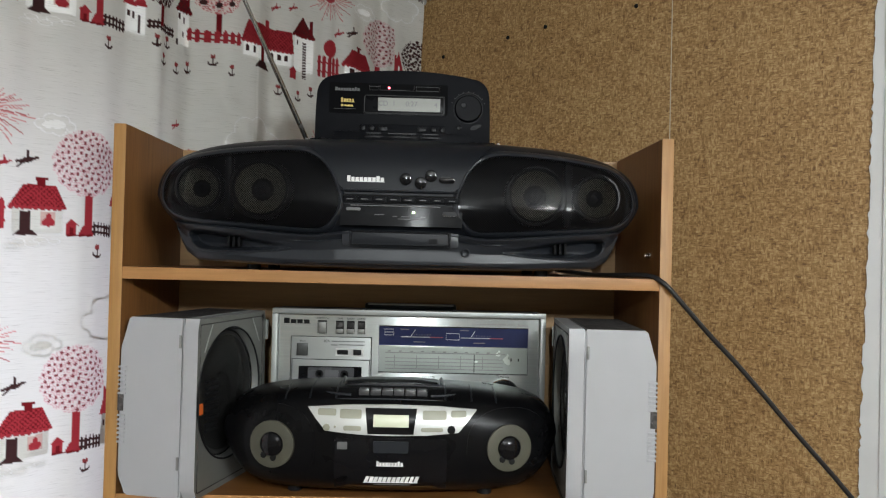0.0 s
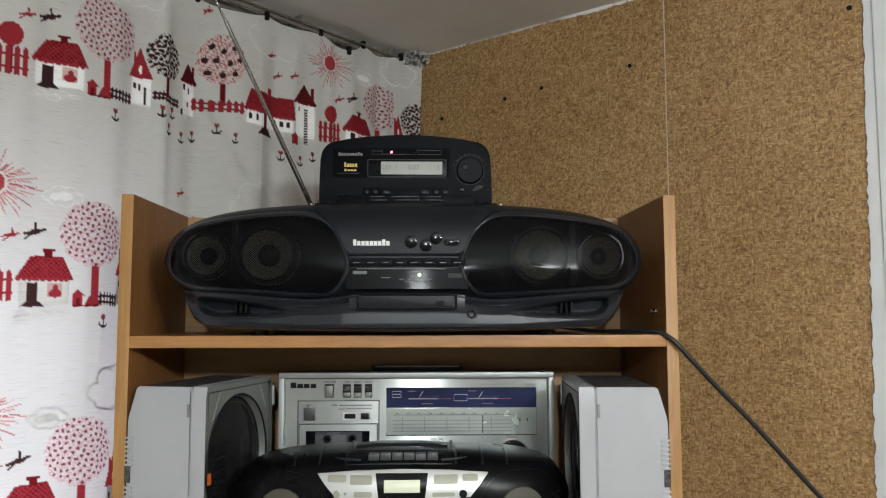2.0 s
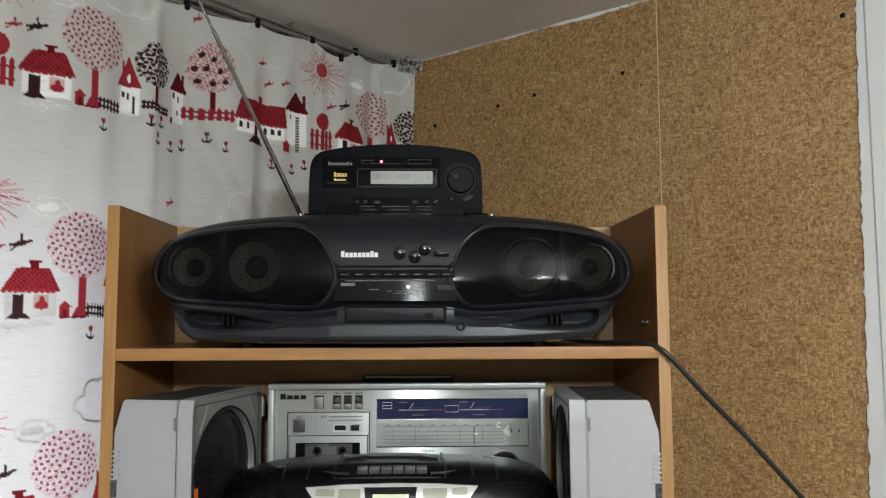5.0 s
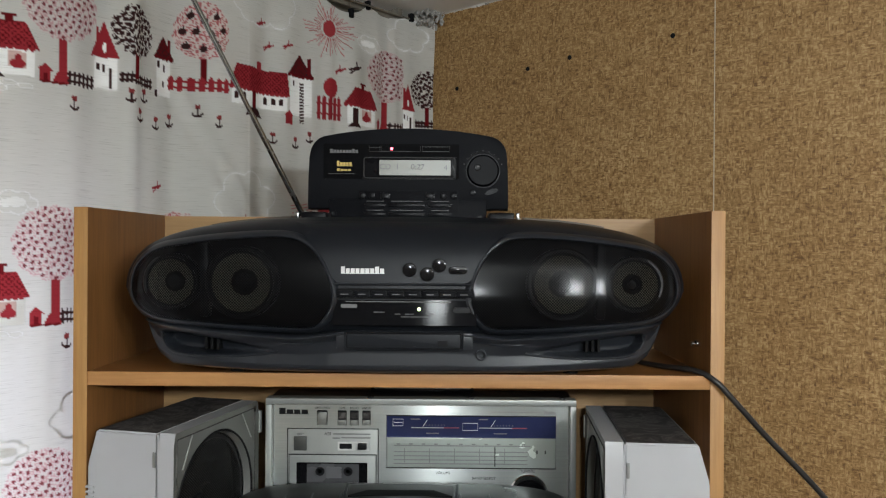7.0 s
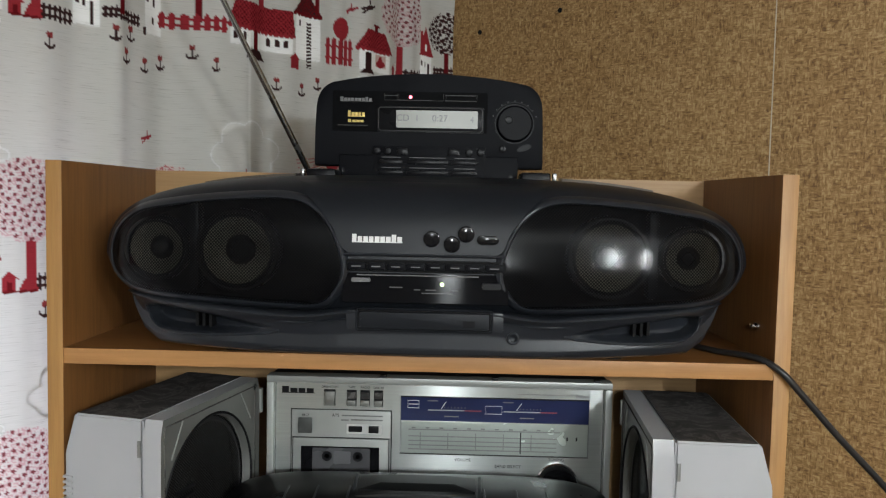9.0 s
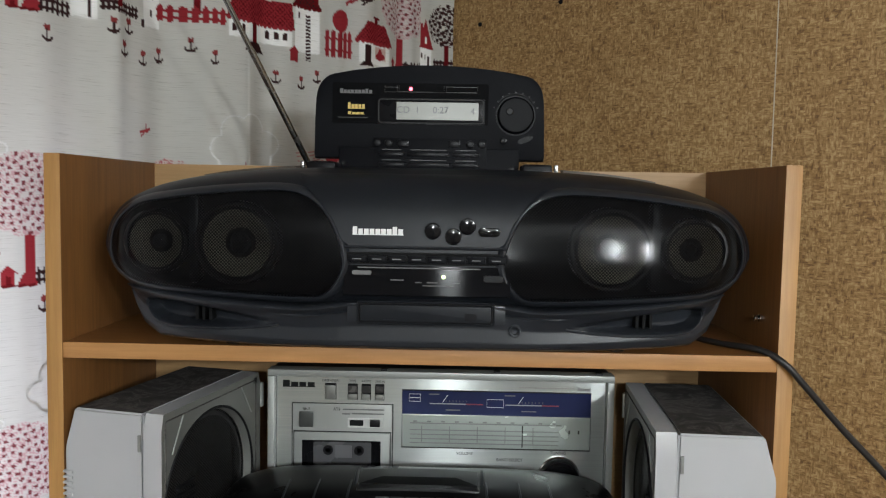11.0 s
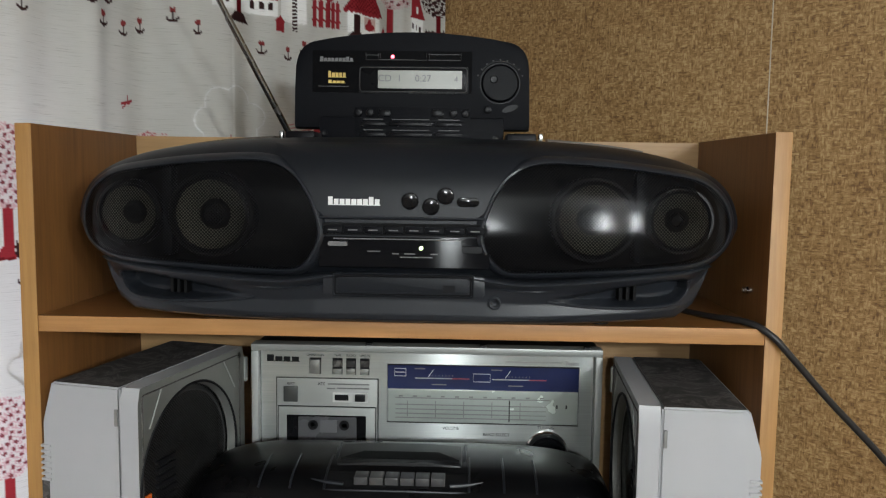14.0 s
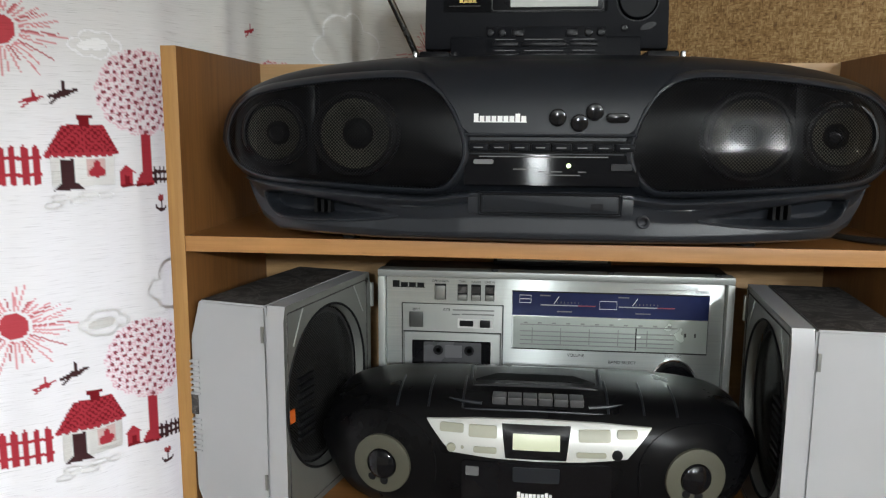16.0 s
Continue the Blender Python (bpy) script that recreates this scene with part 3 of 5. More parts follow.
def print_cloth(v, z):
    """One repeat is 0.612 wide and 0.316 high; v is first laid flat out of the folds."""
    P, Q = 0.612, 0.316
    v = np.interp(v, [-3.0, -0.34, -0.263, -0.198, -0.096, -0.045, 0.016, 0.066, 0.205, 0.283, 0.294, 0.343, 0.392, 0.410, 0.452, 0.456, 0.524], [-3.0, -0.338, -0.265, -0.1987, -0.102, -0.055, 0.010, 0.074, 0.213, 0.289, 0.304, 0.350, 0.386, 0.413, 0.447, 0.466, 0.53])
    row = np.floor((z - 1.932 + 0.07) / Q)
    tuck = np.where(row < 0, np.clip((v + 0.19) / 0.09, 0, 1) * np.clip((0.24 - v) / 0.07, 0, 1), 0.0)  # the lower cloth is drawn in by a deep fold
    p = (v + 0.36 - 0.009 * row + 0.027 * tuck) % P - 0.36
    q = z - 1.931 - row * Q - 0.012 * np.clip(v, -0.3, 0.4) + 0.008 * tuck
    k = Print(p, q, CLOTH)

    def leafy(x, y, rx, ry, ink, dots, n, ground=None, dot=0.0034):
        wob = 1 + 0.05 * np.sin(np.arctan2((q - y) / ry, (p - x) / rx) * 17)
        inside = ((p - x) / rx) ** 2 + ((q - y) / ry) ** 2 < wob
        if ground:
            k.lay(inside, ground, 0.75)
        lace = inside & (np.sin(p * 1150 + 2.2 * np.sin(q * 700)) * np.sin(q * 1050 + 2.2 * np.sin(p * 640)) > 0.12)
        k.lay(lace, ink)
        for i in range(n):
            r, a = math.sqrt((i + 0.5) / n), i * 2.39996
            k.lay(k.disc(x + rx * 0.95 * r * math.cos(a), y + ry * 0.95 * r * math.sin(a), dot, dot), dots)

    def tiled_roof(x0, x1, y0, y1, i0, i1, ink, dark):
        m = k.roof(x0, x1, y0, y1, i0, i1)
        k.lay(m, ink)
        k.lay(m & (np.abs(np.sin((p + q) * 480)) * np.abs(np.sin((p - q) * 480)) > 0.5), dark)
        for i in range(int((x1 - x0) / 0.008)):
            k.lay(k.disc(x0 + 0.005 + i * 0.008, y0, 0.004, 0.003), ink)

    def pickets(x0, x1, y0, y1, n, ink, w):
        for i in range(n):
            x = x0 + (x1 - x0) * (i + 0.5) / n
            k.lay(k.rect(x - w, x + w, y0, y1 - 0.003), ink)
            k.lay(k.roof(x - w, x + w, y1 - 0.0035, y1 + 0.001, w, w), ink)
        for f in (0.25, 0.68):
            y = y0 + (y1 - y0) * f
            k.lay(k.rect(x0, x1, y - 0.0019, y + 0.0019), ink)

    def tulip(x, y):
        k.lay(k.disc(x, y + 0.009, 0.0042, 0.0045) & ~k.disc(x, y + 0.0145, 0.0014, 0.003), (0.3, 0.05, 0.05, 0.9))
        k.lay(k.rect(x - 0.0009, x + 0.0009, y - 0.004, y + 0.007), DARK)
        k.lay(k.disc(x, y - 0.001, 0.0075, 0.0065) & ~k.disc(x, y + 0.003, 0.0075, 0.0065), DARK)

    def bird(x, y, ink, s=1.0):
        k.lay(k.line(x - 0.010 * s, y - 0.003 * s, x + 0.010 * s, y + 0.003 * s, 0.0016 * s), ink)
        k.lay(k.line(x + 0.002 * s, y, x + 0.001 * s, y + 0.009 * s, 0.0012 * s), ink)
        k.lay(k.line(x - 0.002 * s, y - 0.002 * s, x - 0.009 * s, y - 0.008 * s, 0.0012 * s), ink)
        k.lay(k.disc(x + 0.001 * s, y, 0.0055 * s, 0.003 * s), ink)

    def cloud(x, y, s, lobes, core_fill=False, where=True):
        whole, core = np.zeros(p.shape, bool), np.zeros(p.shape, bool)
        for a, b, r in lobes:
            whole |= k.disc(x + a * s, y + b * s, r * s, r * s * 0.85)
            core |= k.disc(x + a * s, y + b * s, r * s - 0.003, r * s * 0.85 - 0.003)
        k.lay(whole & ~core & where, (0.88, 0.88, 0.87, 0.2))
        if core_fill:
            k.lay(k.disc(x, y, 0.4 * s, 0.2 * s) | k.disc(x - 0.3 * s, y - 0.05 * s, 0.25 * s, 0.16 * s), WHITE)

    def sun(x, y, r):
        rng = random.Random(21)
        for i in range(44):
            a = 2 * math.pi * (i + rng.uniform(-0.35, 0.35)) / 44
            e = r * rng.uniform(2.2, 4.3)
            k.lay(k.line(x + r * 1.2 * math.cos(a), y + r * 1.2 * math.sin(a), x + e * math.cos(a), y + e * 0.85 * math.sin(a), 0.0008), PINK if i % 4 else (0.42, 0.1, 0.1, 1.0))
        k.lay(k.disc(x, y, r * 0.9, r), (0.44, 0.06, 0.07, 0.9))

    # cottage, kennel and blossom tree
    k.lay(k.rect(-0.298, -0.232, -0.006, 0.034), WHITE)
    tiled_roof(-0.305, -0.226, 0.029, 0.062, 0.021, 0.017, RED, WINE)
    k.lay(k.rect(-0.267, -0.257, 0.060, 0.072) | k.rect(-0.270, -0.254, 0.068, 0.072), WINE)
    k.lay(k.rect(-0.288, -0.274, -0.006, 0.024), DARK)
    k.lay(k.roof(-0.296, -0.266, -0.010, -0.003, 0.006, 0.006), DARK)
    k.lay(k.rect(-0.262, -0.242, 0.004, 0.024), (0.7, 0.5, 0.46, 0.7))
    k.lay(k.disc(-0.252, 0.009, 0.009, 0.006) | k.disc(-0.252, 0.014, 0.004, 0.008), RED)
    k.lay(k.rect(-0.226, -0.211, -0.008, 0.006) | k.roof(-0.229, -0.208, 0.006, 0.016, 0.0105, 0.0105), RED)
    k.lay(k.rect(-0.221, -0.216, -0.007, 0.003), WINE)
    k.lay(k.rect(-0.200, -0.190, -0.008, 0.055) | k.roof(-0.21, -0.188, -0.009, 0.010, 0.010, 0.002), RED)
    k.lay(k.rect(-0.226, -0.19, -0.010, -0.007), WINE)
    leafy(-0.197, 0.098, 0.052, 0.049, (0.66, 0.43, 0.44, 1.0), (0.24, 0.06, 0.07, 1.0), 96, (0.76, 0.69, 0.68, 1.0), 0.0023)
    pickets(-0.190, -0.149, -0.008, 0.012, 6, DARK, 0.0018)
    for x, y in ((-0.29, -0.018), (-0.272, -0.023), (-0.262, -0.016), (-0.243, -0.018), (-0.298, -0.026)):
        k.lay(k.disc(x, y, 0.010, 0.0042) & ~k.disc(x, y, 0.008, 0.0024), WHITE)
    tulip(-0.18, -0.034)
    # narrow red tower, dark tree, small tower
    k.lay(k.roof(-0.150, -0.119, -0.004, 0.042, 0.002, 0.0), WHITE)
    k.lay(k.roof(-0.154, -0.116, 0.040, 0.091, 0.019, 0.019) | k.rect(-0.146, -0.142, 0.05, 0.082), RED)
    k.lay(k.disc(-0.134, 0.054, 0.0026, 0.007), WHITE)
    k.lay(k.rect(-0.145, -0.141, 0.022, 0.031) | k.rect(-0.137, -0.134, 0.020, 0.030) | k.rect(-0.129, -0.125, -0.002, 0.026), DARK)
    pickets(-0.116, -0.062, 0.008, 0.024, 10, DARK, 0.0016)
    k.lay(k.rect(-0.098, -0.090, 0.015, 0.05), WINE)
    leafy(-0.094, 0.084, 0.033, 0.037, (0.09, 0.035, 0.035, 1.0), DARK, 54, None, 0.003)
    k.lay(k.rect(-0.053, -0.022, 0.002, 0.064), WHITE)
    tiled_roof(-0.058, -0.015, 0.060, 0.092, 0.019, 0.021, WINE, DARK)
    k.lay(k.rect(-0.028, -0.022, 0.072, 0.090), WINE)
    for x, y in ((-0.049, 0.045), (-0.036, 0.040), (-0.038, 0.016), (-0.054, 0.000)):
        k.lay(k.rect(x - 0.0025, x + 0.003, y, y + 0.010), DARK)
    for x, y in ((-0.103, -0.012), (-0.077, -0.007), (-0.086, -0.037), (-0.054, -0.043), (-0.024, -0.035), (0.016, -0.018), (0.050, -0.033)):
        tulip(x, y)
    # apple tree with its fence
    k.lay(k.rect(0.019, 0.028, 0.025, 0.078), WINE)
    leafy(0.024, 0.109, 0.044, 0.044, (0.55, 0.17, 0.18, 1.0), (0.5, 0.2, 0.2, 1.0), 10, (0.8, 0.68, 0.65, 1.0), 0.002)
    for a, b in ((-0.021, 0.022), (0.0, 0.015), (0.019, 0.022), (-0.011, -0.001), (0.012, -0.006), (-0.029, -0.002), (-0.023, -0.024), (0.000, -0.028), (0.022, -0.024), (0.032, 0.002)):
        k.lay(k.disc(0.024 + a, 0.109 + b, 0.0056, 0.005) | k.disc(0.024 + a, 0.115 + b, 0.0010, 0.0035), DARK)
    pickets(-0.028, 0.070, 0.015, 0.037, 7, RED, 0.0047)
    # farmhouse and its tower
    k.lay(k.rect(0.074, 0.190, 0.002, 0.036), WHITE)
    tiled_roof(0.070, 0.195, 0.028, 0.066, 0.014, 0.006, RED, WINE)
    k.lay(k.rect(0.129, 0.141, 0.062, 0.078), RED)
    for x in (0.083, 0.099, 0.150, 0.164, 0.178):
        k.lay(k.rect(x - 0.0035, x + 0.0035, 0.010, 0.018) | k.disc(x, 0.018, 0.0035, 0.004), DARK)
    k.lay(k.rect(0.116, 0.127, -0.004, 0.022) | k.disc(0.1215, 0.022, 0.0055, 0.006), WINE)
    k.lay(k.roof(0.100, 0.144, -0.014, 0.000, 0.012, 0.012), DARK)
    k.lay(k.rect(0.195, 0.243, -0.002, 0.070), WHITE)
    tiled_roof(0.189, 0.248, 0.066, 0.103, 0.028, 0.028, WINE, DARK)
    k.lay(k.rect(0.234, 0.241, 0.072, 0.100), WINE)
    k.lay(k.rect(0.202, 0.207, 0.048, 0.057), DARK)
    k.lay(k.rect(0.218, 0.228, -0.014, 0.056) & (np.sin(q * 1200) > -0.55), DARK)
    k.lay(k.rect(0.186, 0.202, -0.018, -0.003) | k.roof(0.184, 0.204, -0.003, 0.006, 0.010, 0.010), RED)
    for x, y in ((0.164, -0.047), (0.210, -0.051), (0.238, -0.039)):
        tulip(x, y)
    # red bush, picket fence, sun, birds and clouds
    k.lay(k.rect(-0.3325, -0.3285, 0.0, 0.05) & (row >= 0), WINE)
    k.lay(k.disc(-0.331, 0.056, 0.015, 0.0175) & (row >= 0), RED)
    pickets(-0.36, -0.307, -0.002, 0.040, 5, RED, 0.0034)
    sun(-0.335, 0.160, 0.015)
    sun(0.287, 0.160, 0.016)
    bird(-0.312, 0.089, RED)
    bird(-0.281, 0.096, DARK, 1.3)
    bird(-0.015, 0.189, RED, 0.9)
    bird(0.155, 0.107, RED, 0.9)
    bird(0.190, 0.114, RED, 0.9)
    bird(0.136, 0.141, RED, 0.9)
    small = ((-0.55, -0.02, 0.3), (-0.2, 0.2, 0.34), (0.25, 0.16, 0.34), (0.6, -0.04, 0.28), (0.1, -0.2, 0.36), (-0.3, -0.18, 0.32), (0.0, 0.0, 0.5))
    large = ((-0.62, -0.12, 0.36), (-0.3, 0.28, 0.4), (0.2, 0.34, 0.42), (0.62, 0.02, 0.4), (0.5, -0.34, 0.34), (-0.1, -0.3, 0.45), (0.0, 0.0, 0.6), (-0.45, -0.38, 0.3))
    cloud(-0.245, 0.150, 0.034, small, True)
    cloud(-0.145, 0.186, 0.05, large, where=row != -1)
    cloud(0.140, 0.177, 0.064, large)
    return k.colour


def curtain():
    vs = np.concatenate([np.arange(-1.12, -0.62, 0.012), np.arange(-0.62, 0.5235, 0.0018)])
    depth = np.concatenate([np.arange(0.0, 0.96, 0.0018), np.arange(0.96, 1.45, 0.012)])
    V, D = np.meshgrid(vs, depth, indexing="ij")
    Z = hem(V) - D
    flat_v, flat_z = V.ravel(), Z.ravel()
    colour = print_cloth(flat_v, flat_z)
    U = drape(flat_v, flat_z)
    co = np.stack([U, flat_v, flat_z], 1).astype(np.float32)
    a, b = V.shape
    index = np.arange(a * b, dtype=np.int32).reshape(a, b)
    quads = np.stack([index[:-1, :-1], index[1:, :-1], index[1:, 1:], index[:-1, 1:]], -1).reshape(-1, 4)
    me = bpy.data.meshes.new("curtain")
    me.vertices.add(len(co))
    me.vertices.foreach_set("co", co.ravel())
    me.loops.add(quads.size)
    me.loops.foreach_set("vertex_index", quads.ravel())
    me.polygons.add(len(quads))
    me.polygons.foreach_set("loop_start", np.arange(0, quads.size, 4, dtype=np.int32))
    me.update(calc_edges=True)
    me.polygons.foreach_set("use_smooth", np.ones(len(quads), dtype=bool))
    attr = me.color_attributes.new("print", "FLOAT_COLOR", "POINT")
    attr.data.foreach_set("color", colour.ravel())
    me.materials.append(LINEN)
    return me


drawn = thing("curtain", "pale linen curtain printed with red cottages, trees and tulips", "curtain")
drawn.matrix_basis = ROOM
sheet = new("cloth_panel", curtain())
sheet.parent = drawn
for v in HOOKS + [0.318]:
    z = float(hem(np.array([v]))[0])
    u = float(drape(np.array([v]), np.array([z]))[0])
    clip = part("clip", box(u - 0.004, u + 0.006, v - 0.004, v + 0.004, z - 0.009, z + 0.007, 0.0015), INK_BLACK, drawn, "small black curtain clip")
    part("ring", sweep([(u, v, z + 0.005), (u - 0.003, v, 2.159)], 0.0008, k=5), RAIL, clip)

rail = thing("curtain_rail", "tarnished double metal curtain rail under the ceiling", "curtain rail")
rail.matrix_basis = ROOM
for du, dz in ((0.0, 0.0), (-0.026, -0.004)):
    part("rail_bar", box(-0.441 + du, -0.435 + du, -1.2, WALL_V - 0.004, 2.146 + dz, 2.160 + dz, 0.002), RAIL, rail)
part("rail_wire", sweep([(-0.424, -1.2, 2.1535), (-0.424, -0.3, 2.1525), (-0.424, WALL_V - 0.006, 2.154)], 0.0018, k=6), RAIL, rail)
for v in (-0.7, -0.25, 0.2, 0.45):
    part("bracket", box(-0.475, -0.432, v - 0.006, v + 0.006, 2.160, CEIL + 0.001, 0.002), RAIL, rail)

# ---- bookcase ----
CASE_X, CASE_D, CASE_TOP, BOARD = 0.375, 0.25, 1.752, 0.016
case = thing("bookcase", "tall beech-laminate bookcase, open above, standing across the corner", "bookcase")
# board faces use the shade-darkened beech, front edging the lit one
for s in (-1, 1):
    x0, x1 = sorted((s * CASE_X, s * (CASE_X - BOARD)))
    side = part("side_panel", box(x0, x1, 0.0008, CASE_D, 0.0, CASE_TOP, 0.0006), BEECH_UP_SHADED, case)
    part("edging", box(x0, x1, -0.0005, 0.0008, 0.0, CASE_TOP, 0.0004), EDGING_UP, side, "beech edging in the lit, paler tone")
for top in (1.562, 1.262, 0.9, 0.5, 0.09):
    board = part("shelf", box(-CASE_X + BOARD, CASE_X - BOARD, 0.002, CASE_D - 0.004, top - BOARD, top, 0.0005), BEECH_FLAT_SHADED, case)
    part("edging", box(-CASE_X + BOARD, CASE_X - BOARD, 0.0007, 0.002, top - BOARD, top, 0.0004), BEECH, board, "beech edging in the lit, paler tone")
part("back_panel", box(-CASE_X + BOARD, CASE_X - BOARD, CASE_D - 0.0035, CASE_D, 0.08, CASE_TOP - 0.001), BACKBOARD, case, "pale wooden back panel")
part("plinth", box(-CASE_X + BOARD, CASE_X - BOARD, 0.02, 0.036, 0.0, 0.074), BEECH, case)

# ---- large black cd radio on the upper shelf ----
SHELF = 1.562
big = thing("cd_radio", "charcoal portable CD radio with raised control panel, on the upper shelf", "radio")
H = Hull(0.006, 0.3262, 1.656, 0.089, 0.056, 0.08, 0.124, 3.8, 0.5, 0.004, 6, 0.12)


def mirror(pts):
    return [(2 * H.cx - x, z) for x, z in pts][::-1]


EGG = [(0.0755, 1.656), (0.0865, 1.688), (0.104, 1.709), (0.132, 1.719), (0.19, 1.717), (0.247, 1.7105), (0.282, 1.7035), (0.305, 1.686), (0.3135, 1.662), (0.304, 1.641), (0.279, 1.629), (0.239, 1.6245), (0.183, 1.6205), (0.131, 1.6172), (0.099, 1.618), (0.0815, 1.634)]
right_egg = loop_through([(H.cx + x, z) for x, z in EGG], 6)
EGGS = ((mirror(right_egg), -1), (right_egg, 1))
bm = H.body(168, 128)
gone = []
for f in bm.faces:
    c = f.calc_center_median()
    if c.y < H.middle(c.x) and len(f.verts) == 4 and (any(inside(pts, c.x, c.z) for pts, _ in EGGS) or (c.z < 1.613 and c.y < 0.02 and abs(c.x - H.cx) > 0.1)):
        gone.append(f)
bmesh.ops.delete(bm, geom=gone, context="FACES")
part("body", bm, CHARCOAL, big)


def recess_floor(x):
    return H.front(x, 1.667) + 0.028


def driver(x, z, r, parent, name):
    """A speaker set back in the recess: flange, paper cone and dust cap."""
    m = Matrix.Translation((x, recess_floor(x) - 0.016, z)) @ FACING
    made = part(name, lathe([(r * 1.25, -0.015), (r * 1.25, 0.003), (r * 1.2, 0.0045), (r * 1.12, 0.0045), (r * 1.08, 0.002), (r * 1.0, 0.0035)], m, 40), BLACK, parent)
    part("cone", lathe([(r * 1.01, 0.0033), (r * 0.96, 0.0022), (r * 0.45, -0.0105), (r * 0.42, -0.012)], m, 40), CONE, made, "grey paper cone")
    part("dust_cap", lathe([(r * 0.46, -0.0105), (r * 0.4, -0.0065), (r * 0.25, -0.0035), (0, -0.0022)], m, 28), GLOSS_BLACK, made, "glossy black dust cap")
    return made


for pts, s in EGGS:
    bm, rings = bmesh.new(), [[], [], [], [], []]
    ox, oz = H.cx + s * 0.187, 1.668
    for x, z in pts:
        rings[0].append(bm.verts.new((x, H.front(x, z) - 0.001, z)))
        for k, g in enumerate((1.0, 0.7, 0.4, 0.15)):
            px, pz = ox + (x - ox) * g, oz + (z - oz) * g
            rings[k + 1].append(bm.verts.new((px, recess_floor(px), pz)))
    for a, b in zip(rings, rings[1:]):
        for i in range(len(pts)):
            bm.faces.new((a[i - 1], a[i], b[i], b[i - 1]))
    bm.faces.new(rings[-1])
    pod = part("speaker_recess", bm, MATT_BLACK, big, "matt black speaker recess")
    for dx, r, nm in ((0.1787, 0.0325, "woofer"), (0.2606, 0.0255, "tweeter")):
        driver(H.cx + s * dx, 1.6675, r, pod, nm)
    x = H.cx + s * 0.2215
    part("divider", box(x - 0.005, x + 0.005, recess_floor(x) - 0.019, recess_floor(x), 1.628, 1.712, 0.004), CHARCOAL, pod)
    part("speaker_grille", H.plate(widened(pts, -0.001), 0.0025, 0.0015, 12, 0.003), MESH, big, "black perforated steel grille")
    bm, rings = bmesh.new(), []
    for d, out in ((0.0075, 0.003), (0.0068, -0.0004), (0.0045, -0.003), (0.002, -0.0042), (0.0, -0.0034), (-0.0012, -0.001), (-0.0014, 0.008)):
        rings.append([bm.verts.new((x, H.front(x, z) + out, z)) for x, z in widened(pts, d)])
    for a, b in zip(rings, rings[1:]):
        for i in range(len(pts)):
            bm.faces.new((a[i - 1], a[i], b[i], b[i - 1]))
    part("grille_rim", bm, BASE_PLASTIC, big)
# upper middle panel, drawn down between the grilles
panel = [(-0.118, 1.737), (-0.107, 1.7235), (-0.0915, 1.709), (-0.0775, 1.690), (-0.0705, 1.674), (-0.062, 1.6672), (0.074, 1.6665), (0.0825, 1.673), (0.0895, 1.690), (0.1035, 1.709), (0.119, 1.7235), (0.130, 1.737)]
fine = []
for (xa, za), (xb, zb) in zip(panel, panel[1:] + panel[:1]):
    fine += [(xa + (xb - xa) * i / 8, za + (zb - za) * i / 8) for i in range(8)]
part("front_panel", H.plate(fine, 0.0045), CHARCOAL, big)
part("panel_edge", sweep([(x, H.front(x, 1.6675) - 0.004, 1.6675) for x in np.linspace(-0.068, 0.084, 12)], 0.0014), BASE_PLASTIC, big)
part("brand_mark", wordmark(-0.0605, -0.0125, 1.6825, 0.0078, lambda x, z: H.front(x, z) - 0.0048, 9), INK_WHITE, big, "small white maker's name as plain blocks")


def knob(x, z, r, high, mat, parent, name, yf):
    return part(name, lathe([(r, -0.002), (r, high * 0.6), (r * 0.9, high * 0.9), (r * 0.6, high), (0, high)], Matrix.Translation((x, yf, z)) @ FACING, 28), mat, parent)


for x, z in ((0.0147, 1.6832), (0.0339, 1.6785), (0.0471, 1.6882)):
    knob(x, z, 0.0078, 0.005, GLOSS_BLACK, big, "round_button", H.front(x, z) - 0.0045)
part("oval_button", prism(rounded(0.0572, 0.0778, 1.679, 1.6872, 0.004), H.front(0.067, 1.683) - 0.0085, H.front(0.067, 1.683), 0.0012), GLOSS_BLACK, big)
# strip of small keys and the display window
yk = H.front(0.01, 1.656)
part("key_strip", prism(rounded(-0.0655, 0.086, 1.6515, 1.6625, 0.002), yk - 0.003, yk + 0.006), MATT_BLACK, big)
for i in range(8):
    x = -0.064 + i * 0.0186
    part("key", prism(rounded(x, x + 0.0172, 1.653, 1.660, 0.001, 3), yk - 0.0052, yk, 0.0008), LID_BLACK, big)
    part("print_bar", prism([(x + 0.004, 1.6558), (x + 0.0125, 1.6558), (x + 0.0125, 1.6568), (x + 0.004, 1.6568)], yk - 0.0055, yk), INK_GREY, big)
bm, rows = bmesh.new(), []
for j in range(13):
    f = j / 12
    rows.append([bm.verts.new((x, H.front(0.01, 1.638) - 0.0035 + 0.10 * 0.0275 * (f - 0.5), 1.6225 + 0.0275 * f)) for x in (-0.068, 0.088)])
for a, b in zip(rows, rows[1:]):
    bm.faces.new((a[0], a[1], b[1], b[0]))
display = part("display_window", faced(bm), WINDOW_BLACK, big, "glossy black display window")
yd = H.front(0.01, 1.638) - 0.0046
part("standby_key", prism(rounded(-0.060, -0.042, 1.6415, 1.6455, 0.0015, 3), yd - 0.0004, yd + 0.004), INK_GREY, display)
part("eject_key", prism(rounded(0.063, 0.081, 1.6365, 1.6425, 0.0015, 3), yd - 0.0012, yd + 0.004), BLACK, display)
